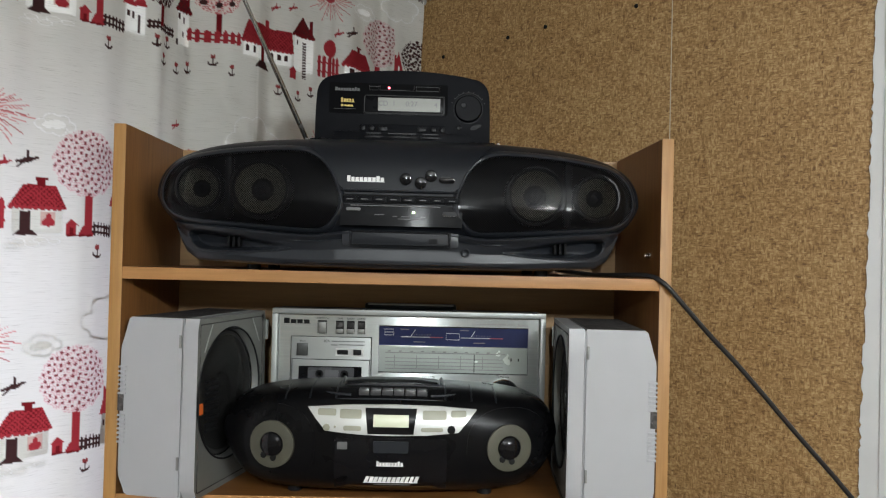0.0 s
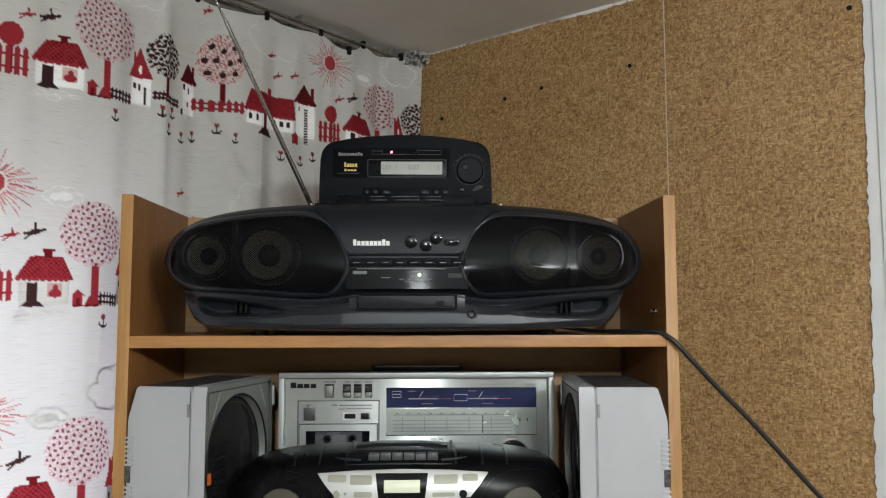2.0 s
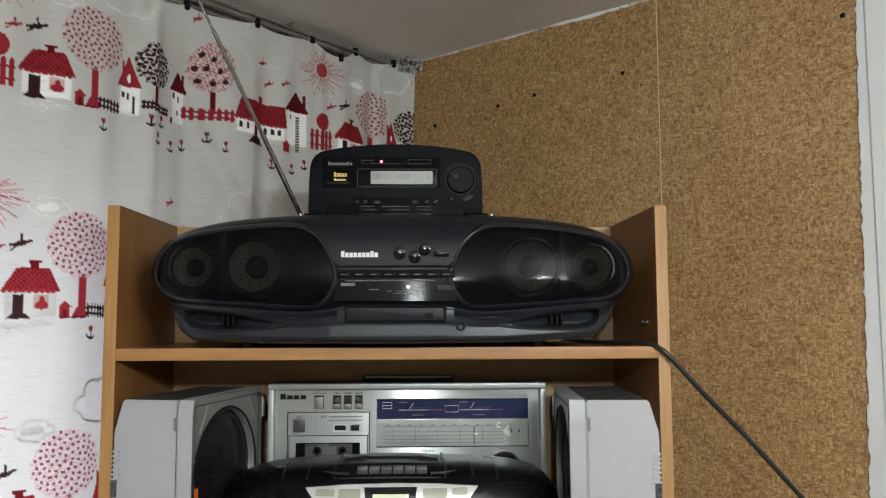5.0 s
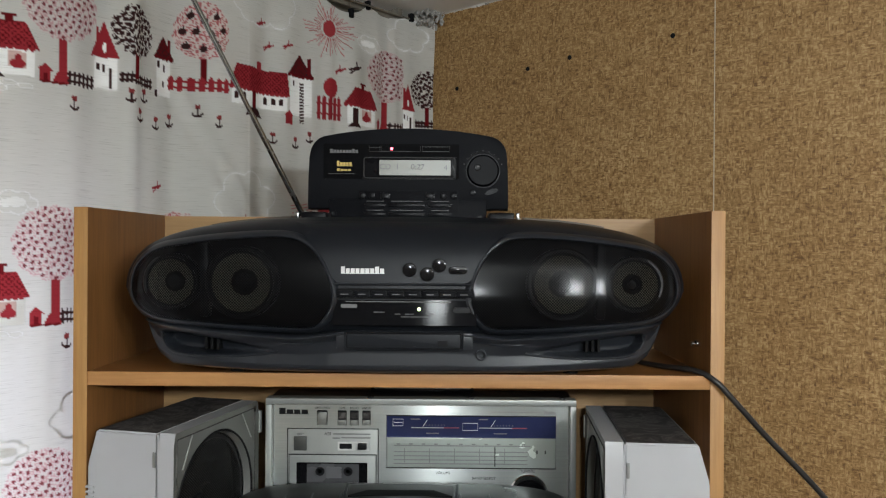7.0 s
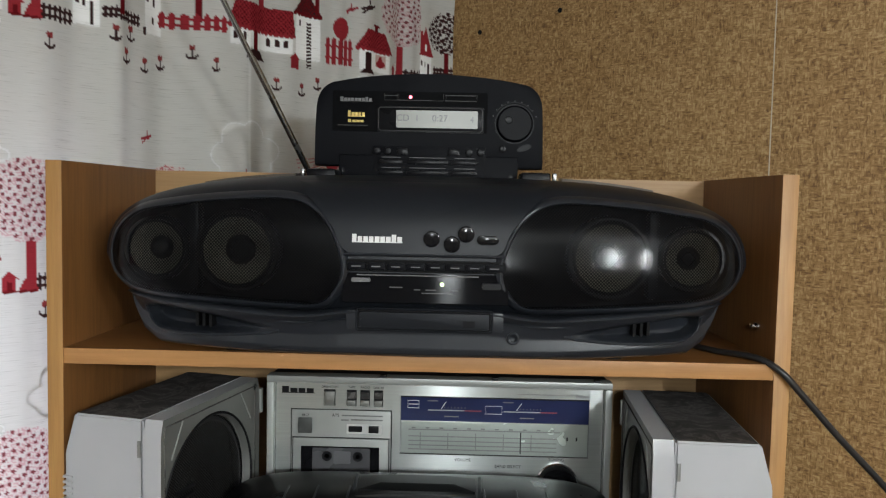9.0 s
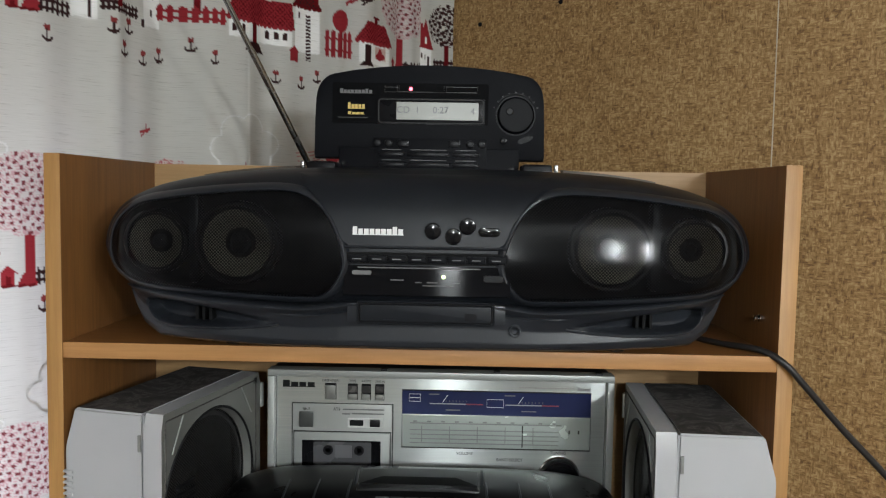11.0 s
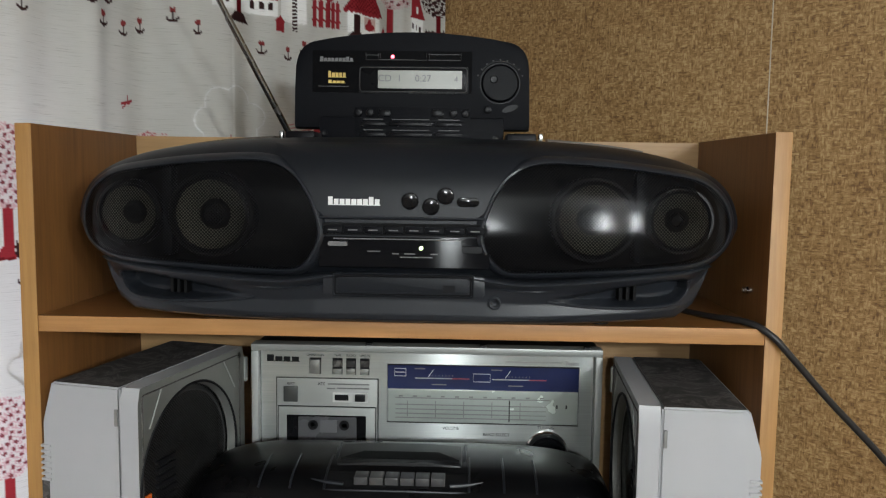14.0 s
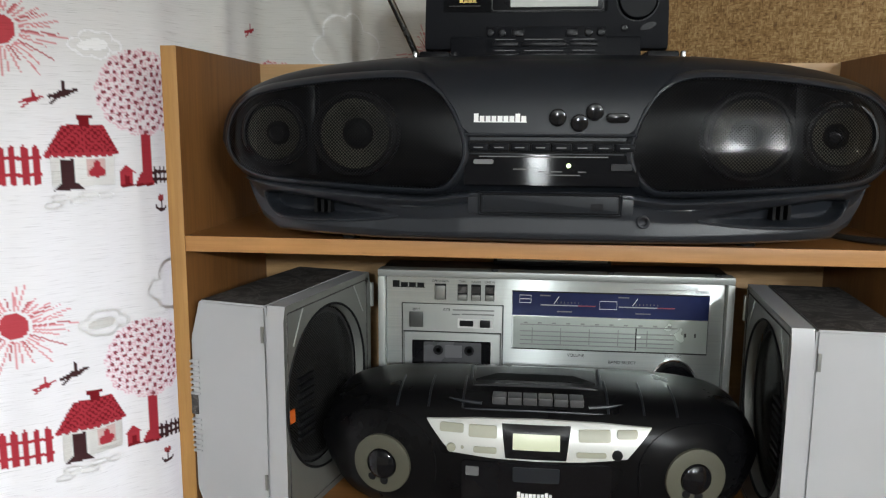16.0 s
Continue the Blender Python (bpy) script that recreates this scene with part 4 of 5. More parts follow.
part("green_led", lathe([(0.0019, 0), (0.0015, 0.001), (0, 0.0013)], Matrix.Translation((0.0255, yd, 1.6405)) @ FACING, 12), LED_GREEN, display, "small lit green lamp")
for x0, x1, z in ((-0.024, -0.012, 1.6365), (-0.001, 0.005, 1.6345), (0.010, 0.02, 1.6345), (0.034, 0.041, 1.6345), (0.006, 0.036, 1.6315), (-0.055, 0.06, 1.6478)):
    part("print_bar", prism([(x0, z), (x1, z), (x1, z + 0.0009), (x0, z + 0.0009)], yd - 0.0002, yd + 0.004), INK_GREY, display)
# lower body with cd drawer, jack and carrying scoops
top_edge = [(0.0, 1.6175), (0.05, 1.6172), (0.078, 1.6150), (0.105, 1.6085), (0.16, 1.6120), (0.21, 1.6165), (0.272, 1.6225), (0.296, 1.6235)]
bm = bmesh.new()
cols = []
soft_x = np.linspace(0.0, 0.30, 121)
soft_z = np.interp(soft_x, [p[0] for p in top_edge], [p[1] for p in top_edge])
for _ in range(6):
    soft_z[3:-3] = (soft_z[:-6] + soft_z[3:-3] + soft_z[6:]) / 3


def skirt(x):
    """Top, bottom, front and hollowness of the lower body, x off its middle."""
    a = abs(x)
    zt = float(np.interp(a, soft_x, soft_z))
    zb = float(np.interp(a, [0.0, 0.15, 0.262, 0.280, 0.290, 0.297], [1.5675, 1.569, 1.5735, 1.584, 1.600, 1.617]))
    return zt, zb, -0.049 + 0.045 * (a / 0.297) ** 6, 0.35 + 0.65 * min(1.0, max(0.0, (a - 0.08) / 0.08))


def skirt_front(x, z):
    zt, zb, yf, hollow = skirt(x - H.cx)
    f = (z - zb) / (zt - zb)
    return yf + float(np.interp(f, [0.06, 0.2, 0.5, 0.74, 0.88, 0.93], [0.014, 0.011 * hollow, 0.013 * hollow, 0.008 * hollow, 0.0015, 0.0]))


SCOOP = [(0.135, 1.5935), (0.17, 1.6010), (0.215, 1.6080), (0.258, 1.6130), (0.273, 1.6090), (0.267, 1.5945), (0.246, 1.5875), (0.18, 1.5875)]
scoop_loop = loop_through(SCOOP, 32)


def hollow_at(a, z):
    """How deep the carrying scoop is there."""
    if not inside(scoop_loop, a, z):
        return 0.0
    d = min(math.hypot(a - p, z - q) for p, q in scoop_loop)
    f = min(1.0, d / 0.0055)
    return 0.021 * f * f * (3 - 2 * f) * min(1.0, max(0.0, (a - 0.14) / 0.07))


levels = [0.0] + [0.03 * k for k in range(2, 34)] + [1.0]
deeper = [(f, float(np.interp(f, [0.0, 0.06, 0.2, 0.5, 0.74, 0.88, 0.93, 0.975, 1.0], [0.02, 0.014, 0.011, 0.013, 0.008, 0.0015, 0.0, 0.001, 0.005]))) for f in levels]
PROFILE = [(0.0, 0.2)] + deeper + [(1.0, 0.035)]
for i in range(241):
    x = -0.297 + 0.594 * i / 240
    zt, zb, yf, hollow = skirt(x)
    cols.append([bm.verts.new((H.cx + x, yf + out * (hollow if 0.1 < f < 0.8 else 1.0) + hollow_at(abs(x), zb + (zt - zb) * f), zb + (zt - zb) * f)) for f, out in PROFILE])
for a, b in zip(cols, cols[1:]):
    for p in range(len(PROFILE) - 1):
        bm.faces.new((a[p], b[p], b[p + 1], a[p + 1]))
bm.faces.new(cols[0][::-1])
bm.faces.new(cols[-1])
lower = part("lower_body", bm, BASE_PLASTIC, big, "dark grey lower body with a shiny ledge")
yt = -0.0485
part("drawer_frame", prism(rounded(-0.0645, 0.084, 1.5965, 1.6145, 0.002), yt, -0.03, 0.001), BASE_PLASTIC, big)
part("drawer_gap", sweep([(x, yt - 0.0002, z) for x, z in rounded(-0.0528, 0.0713, 1.5977, 1.6143, 0.0015)], 0.0011, True, 6), INK_BLACK, big)
part("drawer_rim", sweep([(x, yt - 0.0004, z) for x, z in rounded(-0.0549, 0.0734, 1.5958, 1.6162, 0.002)], 0.0009, True, 6), CHARCOAL, big)
drawer = part("cd_drawer", prism(rounded(-0.052, 0.0705, 1.5985, 1.6135, 0.0015), yt - 0.0035, yt + 0.004, 0.0016), CHARCOAL, big, "closed CD drawer")
part("disc_mark", prism(rounded(0.046, 0.057, 1.6005, 1.607, 0.0008, 3), yt - 0.0039, yt), INK_BLACK, drawer)
jack = part("headphone_jack", lathe([(0.006, -0.004), (0.006, 0.003), (0.0048, 0.0036), (0.0034, 0.0030), (0.003, -0.002), (0, -0.002)], Matrix.Translation((0.0934, -0.0445, 1.5905)) @ FACING, 24), BASE_PLASTIC, big, "round headphone socket")
for s in (-1, 1):
    part("scoop_lip", sweep([(H.cx + s * x, skirt_front(H.cx + s * x, z) - 0.0002, z) for x, z in widened(scoop_loop, 0.0012)[128:256:4]], 0.0014), BASE_PLASTIC, lower)
    for i in range(3):
        x = H.cx + s * (0.206 + i * 0.007)
        y = skirt_front(x, 1.598)
        part("scoop_rib", box(x - 0.0014, x + 0.0014, y + 0.006, y + 0.022, 1.592, 1.606), MATT_BLACK, lower)
    foot = part("foot", lathe([(0.009, 0.0), (0.009, 0.007), (0, 0.007)], Matrix.Translation((H.cx + s * 0.195, 0.018, SHELF)), 20), BLACK, big)
    part("foot", lathe([(0.009, 0.0), (0.009, 0.007), (0, 0.007)], Matrix.Translation((H.cx + s * 0.195, 0.16, SHELF)), 20), BLACK, big)
    # hinge blocks and the seam on the top
    x0, x1 = sorted((H.cx + s * 0.101, H.cx + s * 0.133))
    part("hinge_block", box(x0, x1, 0.072, 0.118, 1.715, 1.7515, 0.003), LID_KEY, big)
    xp = H.cx + s * 0.1375
    part("hinge_pin", box(xp - 0.0022, xp + 0.0022, 0.074, 0.084, 1.7425, 1.7515, 0.0015), STEEL, big, "bright metal hinge pin")
    bm, rings = bmesh.new(), []
    for x in np.linspace(0.146, 0.246, 14):
        zt = H.top(H.cx + s * x) + 0.0038
        rings.append([bm.verts.new((H.cx + s * x, y, z)) for y, z in ((0.080, zt - 0.004), (0.081, zt), (0.108, zt + 0.001), (0.110, zt - 0.004))])
    for a, b in zip(rings, rings[1:]):
        for i in range(4):
            bm.faces.new((a[i - 1], a[i], b[i], b[i - 1]))
    bm.faces.new(rings[0])
    bm.faces.new(rings[-1][::-1])
    part("handle_strip", bm, HANDLE, big, "satin strip of the folded carrying handle")

# raised control panel
MATT_LID = plain("deep_black_plate", (0.0025, 0.0025, 0.003), 0.5, bump=0.0, Specular_IOR_Level=0.03)
lid_pts = [(-0.1268, 1.757), (-0.1268, 1.762), (-0.1262, 1.800), (-0.1250, 1.825)]
lid_pts += [(-0.1005 - 0.0245 * math.cos(radians(a)), 1.827 + 0.0265 * math.sin(radians(a))) for a in range(12, 81, 11)]
lid_pts += [(x, 1.8628 - 0.0085 * ((x - 0.004) / 0.1) ** 2) for x in np.linspace(-0.085, 0.004, 9)]
lid_pts = lid_pts + [(0.008 - x, z) for x, z in lid_pts[::-1][1:]]
lid = part("control_panel", prism(lid_pts, 0.121, 0.146, 0.004), LID_BLACK, big, "raised charcoal control panel with display")
part("panel_tongue", box(-0.0985, 0.1065, 0.118, 0.140, 1.722, 1.77, 0.002), LID_BLACK, lid)
Y0 = 0.121
part("display_plate", prism(rounded(-0.1065, 0.0705, 1.7965, 1.8425, 0.002), Y0 - 0.0006, Y0 + 0.002), MATT_LID, lid)
part("lcd_frame", prism(rounded(-0.055, 0.0665, 1.7965, 1.8255, 0.002), Y0 - 0.0022, Y0 + 0.002, 0.0012), LID_KEY, lid)
lcd = part("lcd", prism(rounded(-0.0335, 0.0595, 1.8015, 1.8212, 0.001), Y0 - 0.0028, Y0), LCD, lid, "lit grey LCD with figures")
letters("CD  1     0:27", 0.0105, pose(-0.004, Y0 - 0.003, 1.8122), INK_GREY, lcd)
letters("4", 0.0095, pose(0.053, Y0 - 0.003, 1.8115), INK_GREY, lcd)
part("red_led", lathe([(0.002, 0), (0.0016, 0.001), (0, 0.0014)], Matrix.Translation((-0.0176, Y0 - 0.0008, 1.8362)) @ FACING, 12), LED_RED, lid, "small lit red lamp")
part("brand_mark", wordmark(-0.098, -0.061, 1.833, 0.0052, Y0 - 0.0006, 9), INK_GREY, lid)
part("gold_mark", wordmark(-0.089, -0.069, 1.8165, 0.007, Y0 - 0.0006, 5), INK_GOLD, lid, "gold emblem as plain blocks")
part("gold_line", wordmark(-0.089, -0.070, 1.8085, 0.0035, Y0 - 0.0006, 4), INK_GOLD, lid)
for x0, x1, z in ((-0.047, -0.032, 1.8375), (-0.033, 0.008, 1.8325), (0.022, 0.057, 1.8325), (0.022, 0.057, 1.8385), (-0.10, -0.066, 1.803)):
    part("print_bar", prism([(x0, z), (x1, z), (x1, z + 0.0007), (x0, z + 0.0007)], Y0 - 0.0008, Y0), INK_DIM, lid)
dial = part("jog_dial", lathe([(0.0205, -0.001), (0.0205, 0.0045), (0.0195, 0.006), (0.0185, 0.0064), (0.0183, 0.0064), (0, 0.0062)], Matrix.Translation((0.1015, Y0, 1.808)) @ FACING, 40), KNOB, lid, "glossy black jog dial")
part("finger_dent", lathe([(0.0045, 0.0), (0.0035, 0.001), (0, 0.0005)], Matrix.Translation((0.0945, Y0 - 0.0062, 1.812)) @ FACING, 16), BLACK, dial)
for i in range(9):
    a = radians(20 + i * 17.5)
    part("dial_tick", box(0.1015 + 0.026 * math.cos(a) - 0.0007, 0.1015 + 0.026 * math.cos(a) + 0.0007, Y0 - 0.0004, Y0 + 0.001, 1.808 + 0.026 * math.sin(a) - 0.0007, 1.808 + 0.026 * math.sin(a) + 0.0007), INK_DIM, lid)
part("lcd_rim", sweep([(x, Y0 - 0.0022, z) for x, z in rounded(-0.0535, 0.065, 1.798, 1.8242, 0.003)], 0.0006, True, 6), INK_DIM, lid)
for x0, x1 in ((-0.047, -0.033), (-0.031, 0.020), (0.023, 0.058)):
    part("print_frame", sweep([(x0, Y0 - 0.0008, 1.8400), (x0, Y0 - 0.0008, 1.8325), (x1, Y0 - 0.0008, 1.8325), (x1, Y0 - 0.0008, 1.8400)], 0.0003, k=4), INK_DIM, lid)
part("dial_arc", sweep([(0.1015 + 0.0245 * math.cos(radians(a)), Y0 - 0.0004, 1.808 + 0.0245 * math.sin(radians(a))) for a in range(35, 146, 10)], 0.0004, k=4), INK_DIM, lid)
part("dial_well", lathe([(0.0225, 0.0), (0.0225, 0.0008), (0.0212, 0.0008), (0.0208, -0.001)], Matrix.Translation((0.1015, Y0, 1.808)) @ FACING, 40), LID_KEY, lid)
part("key_plate", prism(rounded(-0.0595, 0.0695, 1.7275, 1.7815, 0.002), Y0 - 0.0035, Y0 + 0.002, 0.0008), LID_BLACK, lid)
YK = Y0 - 0.0035
for x in (-0.0548, -0.042, 0.0506, 0.0638):
    knob(x, 1.7745, 0.0045, 0.0025, LID_KEY, lid, "small_button", YK)
for x in (-0.0253, 0.033):
    part("square_key", prism(rounded(x - 0.0065, x + 0.0065, 1.7705, 1.7785, 0.001, 3), YK - 0.0022, YK + 0.001, 0.0007), LID_KEY, lid)
for z in (1.7625, 1.7508):
    for x0, x1 in ((-0.0525, -0.0245), (-0.0205, 0.027), (0.031, 0.0605)):
        part("long_key", prism(rounded(x0, x1, z - 0.0024, z + 0.0024, 0.0008, 3), YK - 0.002, YK + 0.001, 0.0007), LID_KEY, lid)
        part("print_bar", prism([(x0 + 0.003, z + 0.0045), (x1 - 0.003, z + 0.0045), (x1 - 0.003, z + 0.0055), (x0 + 0.003, z + 0.0055)], YK - 0.0003, YK + 0.001), INK_DIM, lid)
for x0, x1 in ((-0.054, -0.012), (0.045, 0.062)):
    part("print_bar", prism([(x0, 1.7335), (x1, 1.7335), (x1, 1.7348), (x0, 1.7348)], YK - 0.0003, YK + 0.001), INK_DIM, lid)
knob(0.0886, 1.7793, 0.0042, 0.0025, LID_KEY, lid, "small_button", Y0)
part("oval_key", prism([(0.113 + 0.009 * math.cos(a) * math.cos(0.35) - 0.0034 * math.sin(a) * math.sin(0.35), 1.7808 + 0.009 * math.cos(a) * math.sin(0.35) + 0.0034 * math.sin(a) * math.cos(0.35)) for a in np.linspace(0, 6.02, 24)], Y0 - 0.0022, Y0 + 0.001), LID_KEY, lid)
for x, z in ((-0.092, 1.752), (0.098, 1.7485), (0.086, 1.733)):
    part("screw", lathe([(0.003, 0), (0.003, 0.0008), (0, 0.0004)], Matrix.Translation((x, (Y0 - 0.003) if z < 1.755 else Y0, z)) @ FACING, 12), LID_KEY, lid)
# telescopic antenna
foot_a, tip = Vector((-0.135, 0.155, 1.742)), Vector((-0.301, -0.037, 2.124))
antenna = part("antenna", sweep([foot_a, foot_a.lerp(tip, 0.34)], 0.0037, k=10), STEEL, big, "telescopic steel antenna, leaning")
part("antenna_section", sweep([foot_a.lerp(tip, 0.34), foot_a.lerp(tip, 0.68)], 0.003, k=10), STEEL, antenna)
part("antenna_section", sweep([foot_a.lerp(tip, 0.68), tip], 0.0019, k=10), STEEL, antenna)
part("antenna_joint", lathe([(0.006, -0.012), (0.006, 0.008), (0.004, 0.012), (0, 0.012)], Matrix.Translation(foot_a), 16), CHROME, antenna)
# mains cable over the edge of the bookcase
mains = [(0.25, 0.185, 1.570), (0.29, 0.12, 1.5645), (0.315, 0.055, 1.5655), (0.345, 0.012, 1.5665), (0.363, -0.006, 1.557), (0.383, -0.008, 1.536), (0.425, -0.004, 1.491), (0.475, 0.0, 1.441), (0.545, 0.0, 1.363), (0.625, 0.0, 1.275), (0.69, -0.01, 1.19), (0.72, -0.02, 1.06), (0.722, -0.02, 0.6), (0.722, -0.02, 0.01)]
curve = []
for i in range(len(mains) - 1):
    p0, p1, p2, p3 = (Vector(mains[min(max(i + j, 0), len(mains) - 1)]) for j in (-1, 0, 1, 2))
    for f in (0, 0.2, 0.4, 0.6, 0.8):
        curve.append(0.5 * (2 * p1 + (p2 - p0) * f + (2 * p0 - 5 * p1 + 4 * p2 - p3) * f * f + (3 * p1 - p0 - 3 * p2 + p3) * f ** 3))
stud = new("shelf_stud", mesh_of(lathe([(0.004, 0.0), (0.004, 0.003), (0.0026, 0.0045), (0.0026, 0.008), (0, 0.0085)], Matrix.Translation((CASE_X - BOARD, 0.045, 1.594)) @ Matrix.Rotation(radians(-90), 4, "Y"), 16), "shelf_stud", CHROME))
tagged(stud, "small metal shelf stud in the side of the bookcase", "stud")
cable = new("mains_cable", mesh_of(sweep(curve, 0.0034, k=10), "mains_cable", WIRE))
tagged(cable, "black mains cable hanging over the bookcase edge", "cable")

# ---- silver cassette radio with its speakers swung open ----
LOW = 1.262
deck = thing("cassette_radio", "silver cassette radio with brushed front and blue dial, on the shelf", "radio")
deck.location = (0, 0.02, 0)
part("body", box(-0.189, 0.2315, 0.1655, 0.2225, LOW, 1.4995, 0.003), BLACK, deck)
X0, X1, Z0, Z1 = -0.1905, 0.2330, LOW + 0.004, 1.5010
for a, b, c, d in ((X0, X1, Z1 - 0.0085, Z1), (X0, X1, Z0, Z0 + 0.0085), (X0, X0 + 0.0085, Z0 + 0.0085, Z1 - 0.0085), (X1 - 0.0085, X1, Z0 + 0.0085, Z1 - 0.0085)):
    part("front_rim", box(a, b, 0.144, 0.166, c, d, 0.0015), ALU_RIM, deck)
YF = 0.156  # face of the front plate
face = part("front_plate", faced(box(X0 + 0.008, X1 - 0.008, YF, 0.165, Z0 + 0.008, Z1 - 0.008)), ALU, deck, "brushed aluminium front")
part("brand_mark", wordmark(-0.1745, -0.1335, 1.4812, 0.0085, YF, 4), INK_BLACK, deck, "black maker's name as plain blocks")
for x0, x1 in ((-0.1209, -0.1084), (-0.0926, -0.082), (-0.0758, -0.0655), (-0.0588, -0.0490)):
    slot = part("switch_slot", prism(rounded(x0 - 0.0008, x1 + 0.0008, 1.4622, 1.4826, 0.0008, 3), YF - 0.0004, YF + 0.002), INK_BLACK, deck)
    if x0 < -0.1:
        part("switch_cap", box(x0, x1, YF - 0.004, YF, 1.4632, 1.4805, 0.0008), SILVER, slot)
    else:
        part("switch_cap", box(x0, x1, YF - 0.004, YF, 1.4632, 1.4700, 0.0008), SILVER, slot)
        part("switch_cap", box(x0, x1, YF - 0.0025, YF, 1.4716, 1.4800, 0.0008), DUSTY, slot)
sub = part("deck_plate", prism(rounded(-0.1616, -0.0380, 1.300, 1.4566, 0.001, 3), YF - 0.002, YF + 0.001, 0.0008), ALU_RIM, deck, "raised silver cassette plate")
YP = YF - 0.002
part("eject_button", box(-0.1528, -0.1355, YP - 0.004, YP, 1.4281, 1.4473, 0.001), plain("smoked_key", (0.06, 0.063, 0.06), 0.35, 0.3, bump=0.0), sub)
part("slide_slot", prism(rounded(-0.093, -0.0493, 1.4278, 1.4399, 0.001, 3), YP - 0.0004, YP + 0.001), BRIGHT_SILVER, sub)
part("slide_slot", prism(rounded(-0.0905, -0.0735, 1.4302, 1.4375, 0.001, 3), YP - 0.0007, YP + 0.001), INK_BLACK, sub)
part("slide_knob", box(-0.0652, -0.0528, YP - 0.005, YP, 1.430, 1.4385, 0.001), BLACK, sub)
for x0, x1, z in ((-0.099, -0.048, 1.4497), (-0.088, -0.048, 1.4445), (-0.10, -0.09, 1.4440)):
    part("print_bar", box(x0, x1, YP - 0.0003, YP, z, z + 0.0016), INK_GREY, sub)
door = part("cassette_door", prism(rounded(-0.159, -0.0405, 1.312, 1.4216, 0.001, 3), YP - 0.003, YP + 0.001, 0.0008), ALU_RIM, deck, "silver cassette door with dark window")
YC = YP - 0.003
for x0, x1, z0, z1, yy, owner in ((-0.1622, -0.0374, 1.300, 1.4572, YF - 0.0004, deck), (-0.1596, -0.0399, 1.312, 1.4222, YP - 0.0004, deck)):
    part("gap", sweep([(x, yy, z) for x, z in ((x0, z0), (x1, z0), (x1, z1), (x0, z1))], 0.0008, True, 5), INK_BLACK, owner)
part("gap", sweep([(x, YF - 0.0003, z) for x, z in ((X0 + 0.0087, Z0 + 0.009), (X1 - 0.0087, Z0 + 0.009), (X1 - 0.0087, Z1 - 0.009), (X0 + 0.0087, Z1 - 0.009))], 0.0007, True, 5), INK_BLACK, deck)
part("door_window", prism(rounded(-0.1489, -0.0516, 1.335, 1.412, 0.001, 3), YC - 0.0006, YC + 0.001), GLOSS_BLACK, door)
tape = part("cassette", prism(rounded(-0.1345, -0.063, 1.345, 1.4105, 0.002, 3), YC - 0.0016, YC), plain("smoky_cassette", (0.07, 0.07, 0.074), 0.25, bump=0.0), door, "grey compact cassette")
for x in (-0.1164, -0.078):
    part("hub", lathe([(0.0062, 0), (0.0062, 0.0008), (0.0032, 0.0008), (0.0028, 0.0), (0, 0.0)], Matrix.Translation((x, YC - 0.0016, 1.4003)) @ FACING, 20), INK_BLACK, tape)
part("label", prism(rounded(-0.108, -0.087, 1.391, 1.4065, 0.001, 3), YC - 0.0021, YC - 0.001), plain("dull_label", (0.1, 0.1, 0.105), 0.4, bump=0.0), tape)
part("blue_dial", box(-0.0258, 0.2066, YF - 0.0006, YF + 0.003, 1.4462, 1.4757), BLUE, deck, "dark blue level-meter strip")
YB = YF - 0.0008
for bmk in (0, 1):
    x = 0.008 + bmk * 0.0935
    part("meter_line", box(x, x + 0.045, YB - 0.0002, YB + 0.001, 1.4592, 1.4604), ALU_RIM, deck)
    part("meter_line", box(x + 0.045, x + 0.066, YB - 0.0002, YB + 0.001, 1.4592, 1.4604), INK_RED, deck)
    for i in range(7):
        part("meter_tick", box(x + 0.02 + i * 0.0042, x + 0.0208 + i * 0.0042, YB - 0.0002, YB + 0.001, 1.4622, 1.4642), INK_GREY, deck)
    part("meter_needle", sweep([(x + 0.016, YB, 1.4615), (x + 0.022, YB, 1.4705)], 0.0004, k=5), INK_WHITE, deck)
    part("print_bar", box(x - 0.001, x + 0.012, YB - 0.0002, YB + 0.001, 1.4708, 1.4722), INK_GREY, deck)
    part("print_bar", box(x + 0.02, x + 0.038, YB - 0.0002, YB + 0.001, 1.4515, 1.4528), INK_GREY, deck)
for x0, x1, z0, z1 in ((-0.0173, -0.0035, 1.4621, 1.4714), (0.0787, 0.0992, 1.4565, 1.4663)):
    part("dial_frame", sweep([(x0, YB, z0), (x1, YB, z0), (x1, YB, z1), (x0, YB, z1)], 0.0004, True, 5), INK_WHITE, deck)
part("print_bar", box(-0.0165, -0.0045, YB - 0.0002, YB, 1.4664, 1.4672), INK_WHITE, deck)
part("tuning_dial", box(-0.0246, 0.2062, YF - 0.0005, YF + 0.003, 1.4047, 1.4452), DIAL, deck, "silver tuning scale behind glass")
for z, h in ((1.4345, 0.0012), (1.4262, 0.0010), (1.4205, 0.0010), (1.4150, 0.0010), (1.4098, 0.0010)):
    part("scale_line", box(-0.016, 0.172 if z > 1.43 else 0.168, YB - 0.0003, YB + 0.001, z, z + h), INK_GREY, deck)
for i in range(11):
    x = -0.012 + i * 0.0172
    part("scale_figure", box(x, x + 0.0048, YB - 0.0003, YB + 0.001, 1.4364, 1.4382), INK_GREY, deck)
    if i % 2:
        part("scale_line", box(x - 0.007, x - 0.0060, YB - 0.0003, YB + 0.001, 1.4115, 1.4315), INK_GREY, deck)
part("tuning_pointer", box(0.1225, 0.1238, YB - 0.0004, YB + 0.001, 1.407, 1.434), INK_BLACK, deck)
